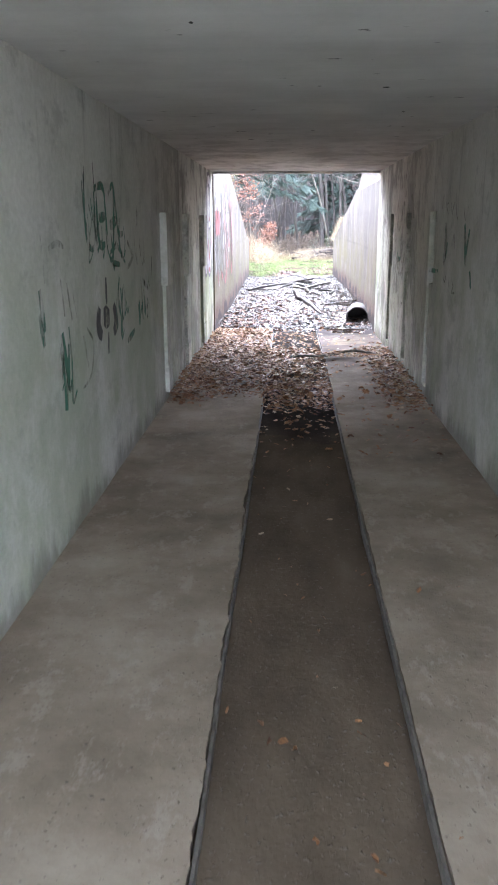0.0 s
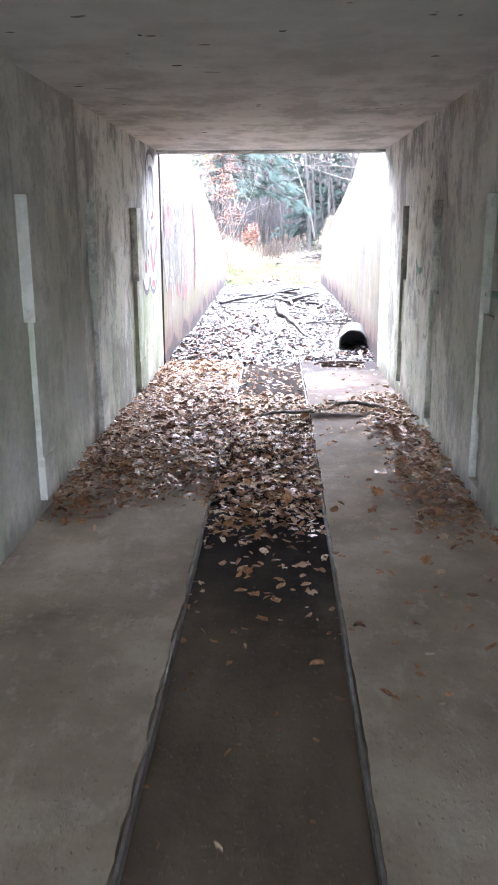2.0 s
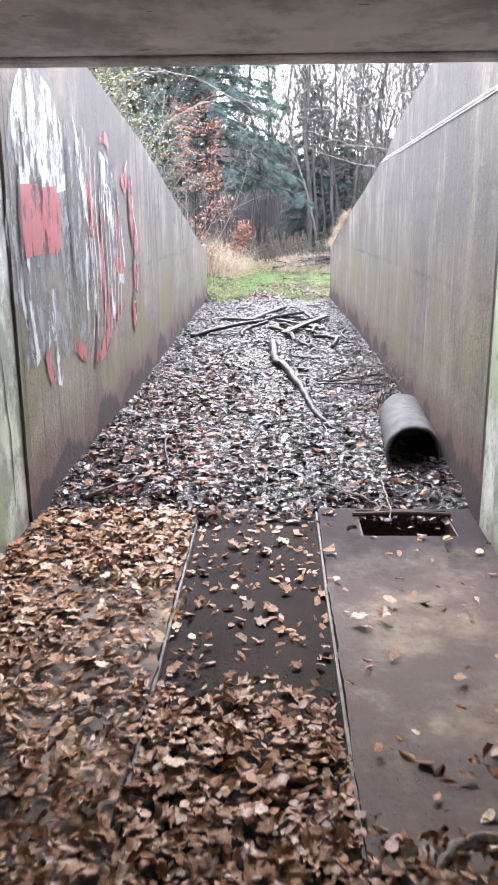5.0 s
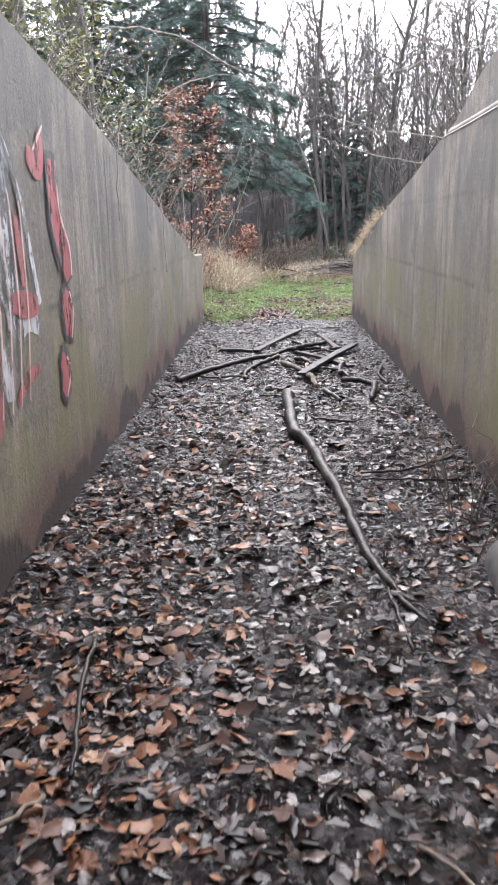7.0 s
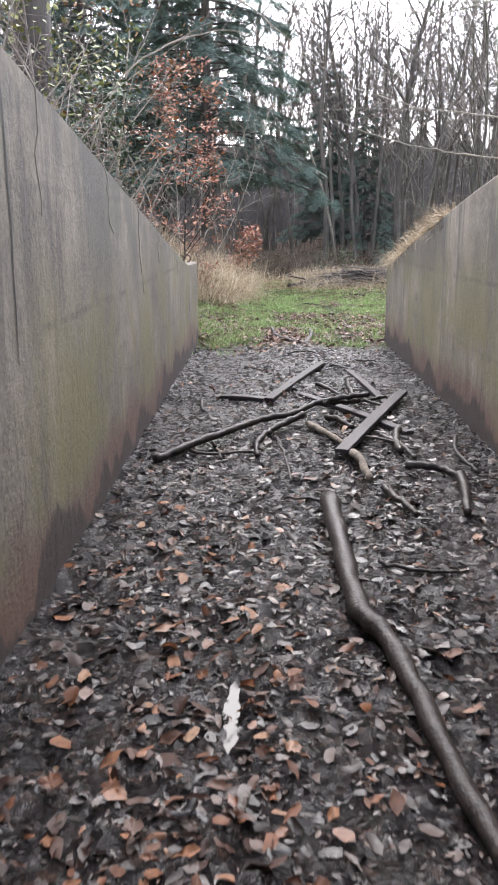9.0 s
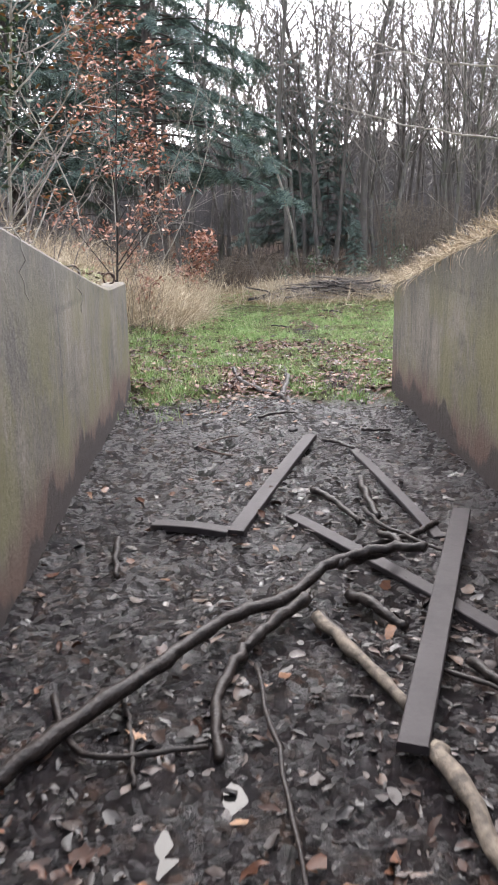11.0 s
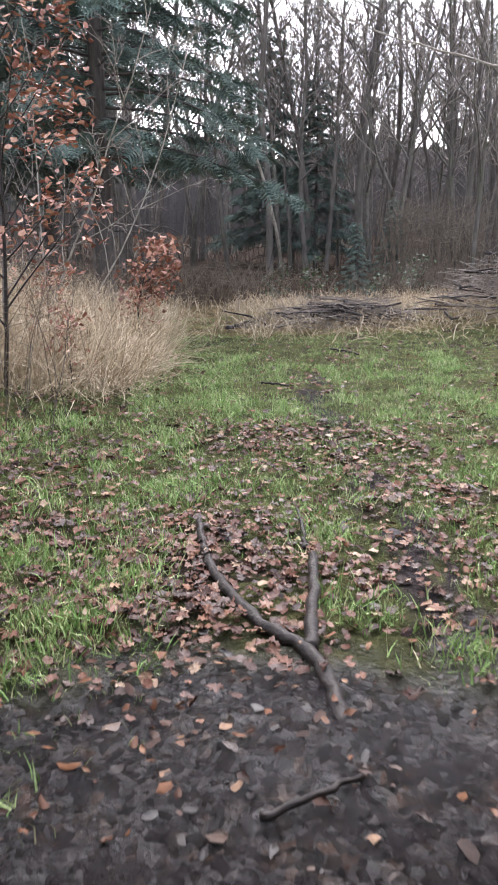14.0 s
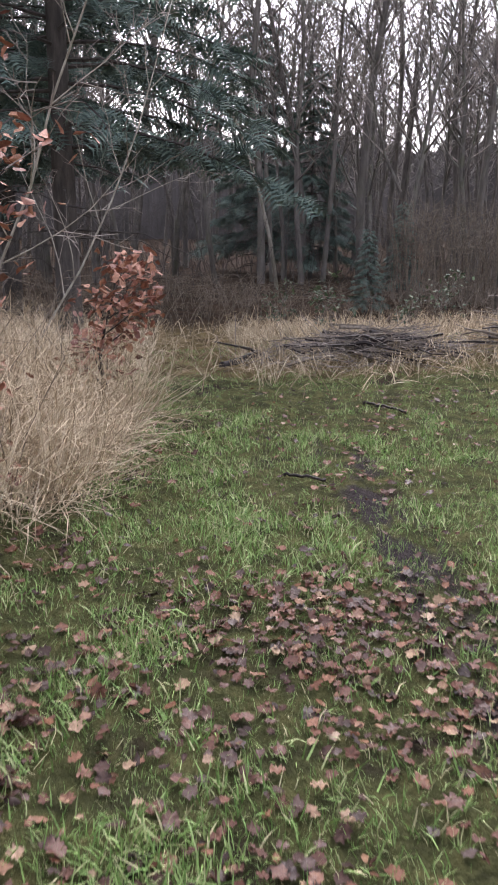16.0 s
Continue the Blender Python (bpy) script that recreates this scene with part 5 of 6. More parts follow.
def far_tree_shapes(count, seed, limbs=30, twigs=6, sprigs=3):
    """Bare trees one unit high, each with its own habit: a crooked stem, limbs, twigs and fine sprigs."""
    r, out, faces = random.Random(seed), [], []
    for _ in range(count):
        v, f = [], []

        def cone(p, q, w, tip=0.0):
            d = (q - p).normalized()
            a = d.cross(Vector((0.3, 0.9, 0.2))).normalized()
            b = d.cross(a)
            i = len(v)
            v.extend(p + w * (math.cos(t) * a + math.sin(t) * b) for t in (0, 2.094, 4.189))
            v.append(q)
            f.extend(((i, i + 1, i + 3), (i + 1, i + 2, i + 3), (i + 2, i, i + 3)))

        stem, d = [Vector((0, 0, 0))], Vector((r.gauss(0, 0.05), r.gauss(0, 0.05), 1))
        for _ in range(6):
            d = (d + Vector((r.gauss(0, 0.09), r.gauss(0, 0.09), 0.12))).normalized()
            stem.append(stem[-1] + d / 6)
        for i in range(6):
            w = 0.0085 * (1 - 0.14 * i)
            k = len(v)
            for p, u in ((stem[i], w), (stem[i + 1], w * 0.86)):
                v.extend(p + Vector((u * math.cos(t), u * math.sin(t), 0)) for t in (0, 1.571, 3.142, 4.712))
            for t in range(4):
                n = (t + 1) % 4
                f.extend(((k + t, k + n, k + 4 + n), (k + t, k + 4 + n, k + 4 + t)))
        fork = r.uniform(0.16, 0.5)
        for i in range(limbs):
            t = fork + (0.98 - fork) * (i + r.random()) / limbs
            k = min(int(t * 6), 5)
            p = stem[k].lerp(stem[k + 1], t * 6 - k)
            a, l = i * 2.4 + r.uniform(-0.5, 0.5), r.uniform(0.12, 0.34) * (1.15 - 0.6 * t)
            out_d = Vector((math.cos(a), math.sin(a), r.uniform(0.35, 1.5))).normalized()
            m = p + out_d * l * 0.5
            q = m + (out_d + Vector((r.gauss(0, 0.25), r.gauss(0, 0.25), 0.35))).normalized() * l * 0.5
            cone(p, m + (m - p) * 0.4, 0.0030)
            cone(m, q, 0.0020)
            for j in range(twigs):
                u = 0.25 + 0.75 * (j + r.random()) / twigs
                h = p.lerp(m, u * 2) if u < 0.5 else m.lerp(q, u * 2 - 1)
                e = h + (out_d * 0.7 + Vector((r.gauss(0, 0.7), r.gauss(0, 0.7), r.gauss(0.3, 0.45)))).normalized() * l * r.uniform(0.25, 0.5)
                cone(h, e, 0.0011)
                for _ in range(sprigs):
                    g = h.lerp(e, r.uniform(0.3, 0.95))
                    cone(g, g + (e - h + Vector((r.gauss(0, 1), r.gauss(0, 1), r.gauss(0.2, 1))) * l * 0.3).normalized() * l * r.uniform(0.12, 0.28), 0.0007)
        out.append([tuple(p) for p in v])
        faces = f
    return out, faces


def far_woods():
    """Crowded bare trees that close the view, thinning towards the back."""
    r = random.Random(9)
    shapes, faces = far_tree_shapes(9, 12, 30, 6, 2)
    places = []
    while len(places) < 270:
        y = 45 + 50 * r.random() ** 1.4
        x = r.uniform(-0.5, 0.5) * (y - 12) + 1.0
        if y < 52 and -2.0 < x < 1.4:
            continue
        h = r.uniform(9.0, 15.5)
        m = Matrix.Translation((x, y, ground_height(x, y) - 0.1)) @ Matrix.Rotation(r.uniform(0, 6.28), 4, "Z") @ Matrix.Diagonal((h * 1.1, h * 1.1, h, 1))
        places.append(np.array(m))
    return tagged(cloud("far_woods", shapes, faces, np.array(places), M_FARBARK), "crowded distant bare trees of the dark wood", "woods", kind="stuff")


far_woods()


def backdrop_woods():
    """The closed dark edge of the wood far behind, with a ragged skyline."""
    k = Mat("distant_wood", 1.0)
    # colour lightened to carry the haze of the far twig mass
    base = k.ramp(k.noise((0.9, 0.9, 0.12), 6, 0.7), [(0.35, (0.05, 0.045, 0.043)), (0.65, (0.12, 0.108, 0.104))])
    k.done(base)
    g = Geo()
    n = 420
    v = []
    for i in range(n + 1):
        a = radians(-75 + 150 * i / n)
        x, y = 92 * math.sin(a), 10 + 92 * math.cos(a)
        h = 9.5 + 3.0 * noise.noise((i * 0.07, 0, 0)) + 2.5 * noise.noise((i * 0.5, 3, 0)) + 1.8 * noise.noise((i * 1.9, 7, 0))
        v += [(x, y, -1.0), (x, y, h)]
    g.add(v, [(2 * i, 2 * i + 2, 2 * i + 3, 2 * i + 1) for i in range(n)])
    return tagged(part("backdrop", g, k.m), "dark ragged edge of the distant wood", "backdrop", kind="structure")


backdrop_woods()


def thicket(name, label, seed, x0, x1, y0, y1, n, h, material, droop=0.5, r0=0.006):
    """Tangled bare stems, one mesh."""
    r = random.Random(seed)
    g = Geo()
    for _ in range(n):
        x, y = r.uniform(x0, x1), r.uniform(y0, y1)
        z = ground_height(x, y) - 0.03
        a, l = r.uniform(0, 6.28), r.uniform(0.5, 1.0) * h
        b = Vector((math.cos(a), math.sin(a), 0)) * l * r.uniform(0.1, droop)
        pts = [Vector((x, y, z)), Vector((x, y, z + l * 0.45)) + b * 0.35, Vector((x, y, z + l * 0.85)) + b * 0.9, Vector((x, y, z + l * r.uniform(0.6, 1.0))) + b * 1.6]
        g.tube(pts, [r0, r0 * 0.8, r0 * 0.55, r0 * 0.25], 3, False)
        for _ in range(3):
            k = r.uniform(0.3, 1)
            q = pts[1].lerp(pts[2], k)
            e = q + Vector((r.gauss(0, 1), r.gauss(0, 1), r.uniform(0, 1))) * l * 0.22
            g.tube([q, e], [r0 * 0.5, r0 * 0.2], 3, False)
    return tagged(part(name, g, material), label, "undergrowth", kind="stuff")


thicket("undergrowth", "brown bare undergrowth stems at the wood's edge", 51, 0.9, 11, 33.0, 38.0, 420, 0.9, M_DEADWOOD, 1.0, 0.005)
thicket("undergrowth", "low brown undergrowth beneath the firs", 57, -7, 1.2, 34.5, 42, 520, 0.8, M_DEADWOOD, 1.0, 0.007)
thicket("undergrowth", "dark bare undergrowth deeper in the wood", 52, -12, 14, 41, 58, 700, 3.0, M_FIRBARK, 0.9, 0.009)
thicket("undergrowth", "tangled bare stems on the bank", 53, -3.6, -1.45, 12.3, 21.0, 420, 1.0, M_TWIG, 0.9, 0.005)
thicket("undergrowth", "tangled bare stems among dry grass", 54, -4.5, -1.3, 24.0, 30.0, 260, 1.3, M_DEADWOOD, 0.7, 0.004)
thicket("undergrowth", "tangled bare stems on the bank", 55, 1.5, 4.5, 15.5, 24.0, 260, 0.9, M_TWIG, 0.9, 0.004)
thicket("undergrowth", "thin bare brown twigs beside the pipe", 58, 0.74, 1.0, 12.3, 13.7, 16, 0.5, M_DEADWOOD, 0.8, 0.004)
thicket("coppice_stems", "upright reddish brown coppice stems", 56, 4.0, 6.6, 38.5, 40.5, 220, 2.6, M_DEADWOOD, 0.25, 0.010)


def hanging_strand(face, line, inward, y, drop, seed):
    """A dry creeper stem hanging over the wall top."""
    r, g = random.Random(seed), Geo()
    x, z, pts = face(y), along(line, y), []
    for k in range(9):
        t = k / 8
        pts.append((x + inward * (0.012 + 0.02 * r.random()) if k > 1 else x - inward * (0.10 - 0.09 * k), y + 0.05 * r.gauss(0, 1) * t, z + 0.02 - drop * max(0.0, t - 0.12)))
    g.tube(pts, [0.0045 * (1 - 0.6 * k / 8) for k in range(9)], 5)
    tagged(part("creeper_strand", g, M_PALEBARK, smooth=True), "thin dry creeper stem hanging down the concrete", "creeper", "creepers over the walls")


for y, drop, seed in ((15.0, 0.6, 1), (16.3, 0.45, 2), (17.4, 0.7, 3), (18.3, 0.35, 4), (19.6, 0.3, 5)):
    hanging_strand(left_face, LEFT_TOP, 1, y, drop, seed)
for y, drop, seed in ((19.0, 0.35, 6), (19.3, 0.28, 7)):
    hanging_strand(right_face, RIGHT_TOP, -1, y, drop, seed)


# ---- leafy saplings and bushes ----
def leafy(name, label, category, seed, height, radius, kids, material_leaf, per_tip, size, start, thin, spread=0.12, bark_m=None, lean=(0, 0), up=0.1, flat=0.5, above=0.0, crook=0.10, taper=0.5):
    p = Plant(seed, up, crook, taper)
    p.grow((0, 0, -0.1), (lean[0], lean[1], 1), height, radius, 0, kids, start, thin)
    top = tagged(new(name), label, category)
    part("stem", p.trunk, bark_m or M_WETWOOD, top, smooth=True)
    part("crown", p.limbs, bark_m or M_WETWOOD, top, smooth=True)
    if p.twigs.n:
        tagged(part("twig_mass", p.twigs, M_TWIG, top), kind="stuff")
    pts = [t + Vector((p.r.gauss(0, spread), p.r.gauss(0, spread), p.r.gauss(0, spread * 0.5))) for t in p.tips for _ in range(per_tip) if t.z > above]
    tagged(leaves("foliage", material_leaf, np.array([tuple(q) for q in pts]), size, flat, parent=top), kind="stuff")
    return top


put(leafy("beech_sapling", "young beech holding withered copper leaves", "sapling", 61, 3.45, 0.018, (22, 8), M_COPPER, 10, (0.045, 0.08), 0.12, 0.27, 0.085, lean=(0.125, 0.02), up=0.02, above=0.4, crook=0.03, taper=0.8), -1.88, 25.3)
put(leafy("beech_bush", "small beech bush with withered orange leaves", "bush", 62, 1.25, 0.018, (11, 5), M_COPPER, 10, (0.06, 0.10), 0.22, 0.38, 0.085, up=0.2), -1.10, 28.2)
put(leafy("beech_bush", "low beech shoot with copper leaves in dry grass", "bush", 63, 0.9, 0.012, (8, 4), M_COPPER, 6, (0.05, 0.09), 0.2, 0.4, 0.09), -1.85, 27.2)
put(leafy("beech_bush", "low beech shoot with copper leaves in dry grass", "bush", 64, 0.7, 0.010, (6, 4), M_COPPER, 6, (0.05, 0.08), 0.2, 0.4, 0.08), -1.45, 25.9)
put(leafy("hedge_shrub", "half-bare shrub with small yellow-green leaves above the wall", "shrub", 65, 1.5, 0.016, (12, 6), M_IVY, 14, (0.035, 0.065), 0.1, 0.5, 0.14, M_TWIG), -1.75, 15.4)
put(leafy("hedge_shrub", "half-bare shrub with small yellow-green leaves above the wall", "shrub", 66, 1.5, 0.016, (12, 6), M_IVY, 14, (0.035, 0.065), 0.1, 0.5, 0.14, M_TWIG), -1.9, 17.3)
put(leafy("hedge_shrub", "dark evergreen shrub on the bank", "shrub", 67, 1.8, 0.016, (14, 7), M_BRAMBLE, 9, (0.05, 0.08), 0.1, 0.45, 0.14, M_TWIG), -2.3, 21.0)
put(leafy("hedge_shrub", "half-bare shrub with small yellow-green leaves above the wall", "shrub", 68, 1.2, 0.014, (12, 6), M_IVY, 12, (0.035, 0.065), 0.1, 0.5, 0.14, M_TWIG), -1.75, 13.5)
put(leafy("withered_shrub", "tall shrub with withered tan leaves on the bank", "shrub", 69, 3.6, 0.025, (14, 6), M_LITTER, 3, (0.05, 0.08), 0.15, 0.35, 0.12, M_PALEBARK), -2.4, 22.6)
for seed, x, y, s in ((71, 1.76, 33.3, 0.75), (72, 0.9, 33.6, 0.6), (73, 3.3, 34.0, 0.8), (74, 2.4, 32.2, 0.5)):
    put(leafy("bramble", "dark green bramble among dead stems", "bramble", seed, 1.1, 0.008, (8, 4), M_BRAMBLE, 4, (0.07, 0.12), 0.2, 0.5, 0.10, M_TWIG), x, y, seed, s)
for seed, x, y, h, lean in ((81, -2.45, 27.3, 4.6, (0.02, 0)), (82, -2.1, 29.6, 4.2, (0.28, 0.0)), (83, -2.3, 29.9, 4.4, (0.05, 0.1)), (84, -3.2, 26.2, 4.2, (-0.1, 0.0)), (85, -2.0, 27.2, 3.4, (0.32, 0.0))):
    put(bare_tree("bare_shrub", "many-branched bare shrub with pale grey bark", seed, h, 0.013, (10, 5, 3), 0.22, 0.38, M_PALEBARK, lean, 0.15, 0.12, "shrub", "bare shrubs in dry grass"), x, y)


def overhang(pts, r0, seed):
    """A thin branch reaching out over the cutting."""
    r = random.Random(seed)
    top = tagged(new("overhanging_branch"), "thin bare branch arching over the path", "branch", "overhanging branches")
    base = Vector(pts[0])
    line = curve_pts([Vector(p) - base for p in pts], 7, 0.008)
    n = len(line)
    g = Geo()
    g.tube(line, [r0 * (1 - 0.8 * k / (n - 1)) for k in range(n)], 5)
    part("stem", g, M_PALEBARK, top, smooth=True)
    g = Geo()
    for k in range(3, n - 1, 2):
        d = (line[k + 1] - line[k]).normalized()
        e = line[k] + (d + Vector((r.gauss(0, 0.6), r.gauss(0, 0.6), r.gauss(0.1, 0.5)))) * r.uniform(0.15, 0.55)
        m = line[k].lerp(e, 0.5) + Vector((0, 0, 0.03))
        g.tube([line[k], m, e], [r0 * 0.35, r0 * 0.25, r0 * 0.12], 3, False)
    tagged(part("twig_mass", g, M_TWIG, top), kind="stuff")
    top.location = base


overhang([(5.2, 24.0, 0.5), (4.4, 24.2, 1.7), (3.4, 24.7, 2.3), (2.4, 25.1, 2.5), (1.5, 25.4, 2.72), (0.72, 25.7, 3.02)], 0.022, 1)
overhang([(4.0, 21.4, 0.9), (3.2, 21.6, 2.2), (2.2, 21.9, 2.62), (1.3, 22.1, 2.78), (0.5, 22.3, 3.05)], 0.016, 2)
overhang([(3.0, 17.0, 2.0), (2.4, 17.3, 2.9), (1.7, 17.6, 3.0), (1.0, 17.9, 2.85), (0.5, 18.2, 2.9)], 0.012, 3)
overhang([(-2.6, 17.0, 1.9), (-2.0, 17.4, 3.1), (-1.2, 18.0, 3.3), (-0.4, 18.8, 3.0), (0.0, 19.4, 2.75)], 0.012, 4)
overhang([(-2.5, 20.6, 1.3), (-2.0, 20.8, 2.8), (-1.2, 21.0, 3.35), (-0.5, 21.3, 3.4), (0.2, 21.7, 3.2)], 0.012, 5)
overhang([(3.6, 14.6, 2.4), (2.9, 14.9, 3.2), (2.1, 15.3, 3.35), (1.5, 15.6, 3.3), (1.1, 15.8, 3.1)], 0.012, 6)


def brash_pile(label, seed, cx, cy, rx, ry, h, n):
    r = random.Random(seed)
    top = tagged(new("brash_pile"), label, "brush pile", "piles of cut branches")
    base_z = ground_height(cx, cy)
    top.location = (cx, cy, base_z)
    for i in range(n):
        a = r.gauss(0, 0.9) + (math.pi if r.random() < 0.5 else 0)
        x, y = r.gauss(0, rx * 0.42), r.gauss(0, ry * 0.4)
        z = 0.03 + h * max(0.0, 1 - (x / rx) ** 2 - (y / ry) ** 2) * r.uniform(0.05, 1.0)
        l, rad = r.uniform(0.4, 1.2), r.uniform(0.008, 0.026)
        d = Vector((math.cos(a), math.sin(a) * 0.6, r.gauss(0, 0.10))) * l / 2
        g = Geo()
        c = Vector((x, y, z))
        g.tube([c - d, c + Vector((0, 0, r.gauss(0.02, 0.03))), c + d], [rad, rad * 0.85, rad * 0.4], 5)
        part("stick", g, M_WETWOOD if r.random() < 0.55 else M_DEADWOOD, top)
    g = Geo()
    for i in range(n * 6):
        x, y = r.gauss(0, rx * 0.5), r.gauss(0, ry * 0.5)
        z = max(0.02, h * (1 - (x / rx) ** 2 - (y / ry) ** 2)) * r.uniform(0.2, 1.15)
        d = Vector((r.gauss(0, 1), r.gauss(0, 0.7), r.gauss(0, 0.35))).normalized() * r.uniform(0.15, 0.5)
        c = Vector((x, y, z))
        g.tube([c - d, c + d], [0.005, 0.002], 3, False)
    tagged(part("twig_mass", g, M_TWIG, top), kind="stuff")


brash_pile("low pile of cut branches on dry grass", 91, 1.75, 31.6, 1.35, 0.6, 0.32, 70)
brash_pile("large tangled pile of cut branches", 92, 4.4, 31.4, 1.5, 0.9, 0.85, 95)
branch("mossy_log", "short dark fallen log on the grass", [([(-0.05, 31.35, 0.06), (0.15, 31.5, 0.10), (0.42, 31.75, 0.16)], 0.05, 0.035)], M_WETWOOD, "log")


# ---- spray paint on the concrete ----
def spray_paint(name, color, worn=(0.36, 0.52), most=1.0):
    k = Mat(name, 0.6)
    base = k.mix(k.math("MULTIPLY", k.span(k.noise(9, 5), 0.4, 0.7), 0.5), color, tuple(0.55 * c + 0.08 for c in color))
    k.done(base)
    a = k.math("MULTIPLY", k.span(k.noise((10, 10, 4), 6, 0.7), worn[0], worn[1]), most)
    k.l.new(a, k.bsdf.inputs["Alpha"])
    return k.m


P_GREEN = spray_paint("green_spray", (0.045, 0.20, 0.12), (0.34, 0.56), 0.85)
P_BLACK = spray_paint("black_spray", (0.045, 0.042, 0.045), (0.32, 0.5), 0.85)
P_FAINT = spray_paint("faded_grey_spray", (0.10, 0.095, 0.09), (0.38, 0.62), 0.6)
P_RED = spray_paint("red_spray", (0.36, 0.095, 0.095), (0.34, 0.52), 0.85)
P_PINK = spray_paint("pink_edge_spray", (0.62, 0.42, 0.36), (0.32, 0.5), 0.85)
P_WHITE = spray_paint("white_spray", (0.55, 0.54, 0.53), (0.42, 0.58), 0.85)
P_SILVER = spray_paint("silver_spray", (0.24, 0.245, 0.24), (0.43, 0.60), 0.8)


def ribbon(g, x, inward, pts, width, lift, steps=6):
    line = curve_pts([Vector((0, y, z)) for y, z in pts], steps, 0.0)
    n = len(line)
    v, f = [], []
    for i, p in enumerate(line):
        d = (line[min(i + 1, n - 1)] - line[max(i - 1, 0)]).normalized()
        s = Vector((0, -d.z, d.y))
        t = i / (n - 1)
        w = width / 2 * (0.55 + 0.45 * math.sin(math.pi * min(max(t, 0.08), 0.92))) * (1 + 0.15 * noise.noise((p.y * 9, p.z * 9, 1)))
        wall = x(p.y) if callable(x) else x
        v += [(wall + inward * lift, *(p + s * w)[1:]), (wall + inward * lift, *(p - s * w)[1:])]
        if i:
            f.append((2 * i - 2, 2 * i - 1, 2 * i + 1, 2 * i))
    g.add(v, f)


def graffiti(label, x, inward, layers, fat=1.0):
    """layers: part name, paint, strokes of (points (y, z), width); each layer lies over the one before."""
    top = tagged(new("graffiti"), label, "graffiti", "spray paint on the walls")
    for k, (name, paint, strokes) in enumerate(layers):
        for j, (pts, w) in enumerate(strokes):
            g = Geo()
            ribbon(g, x, inward, pts, w * fat, 0.003 + 0.0015 * k + 0.00008 * j)
            part(name, g, paint, top)


def scribble(y0, y1, z0, z1, n, width, seed):
    """Hasty up-and-down strokes within a patch of wall."""
    r, out = random.Random(seed), []
    for i in range(n):
        y = y0 + (y1 - y0) * (i + r.random()) / n
        a, b = r.uniform(z0, z0 + 0.45 * (z1 - z0)), r.uniform(z0 + 0.55 * (z1 - z0), z1)
        out.append(([(y, b), (y + r.gauss(0.01, 0.02), (a + b) / 2), (y + r.gauss(0.02, 0.03), a), (y + r.uniform(0.02, 0.09), a + 0.04)], width * r.uniform(0.6, 1.3)))
    return out


# loose green and dark scrawls inside the passage
graffiti("faded green scrawled letters on grey concrete", X_LEFT, 1, [
    ("green_line", P_GREEN, [([(3.15, 1.70), (3.14, 1.45), (3.2, 1.35), (3.33, 1.36), (3.36, 1.62)], 0.05), ([(3.36, 1.64), (3.55, 1.66), (3.62, 1.6)], 0.06), ([(3.40, 1.58), (3.44, 1.36), (3.58, 1.35)], 0.07),
                             ([(3.45, 1.49), (3.6, 1.5)], 0.08), ([(3.6, 1.62), (3.64, 1.4)], 0.05), ([(3.7, 1.62), (3.85, 1.66), (3.78, 1.3), (3.68, 1.26)], 0.06), ([(3.86, 1.65), (3.95, 1.42), (4.08, 1.40)], 0.06),
                             ([(3.72, 1.45), (3.9, 1.48)], 0.10), ([(3.7, 1.30), (3.9, 1.33), (4.12, 1.22)], 0.05), ([(3.75, 1.24), (3.95, 1.22)], 0.05)] + scribble(3.1, 3.45, 1.25, 1.72, 7, 0.035, 1) + scribble(3.4, 4.1, 1.2, 1.5, 9, 0.03, 2)),
    ("dark_line", P_BLACK, [([(3.16, 1.74), (3.14, 1.62)], 0.02), ([(3.35, 1.77), (3.37, 1.62)], 0.02), ([(4.59, 1.58), (4.56, 1.44)], 0.035), ([(5.12, 1.22), (5.08, 1.08)], 0.03)])], 0.75)
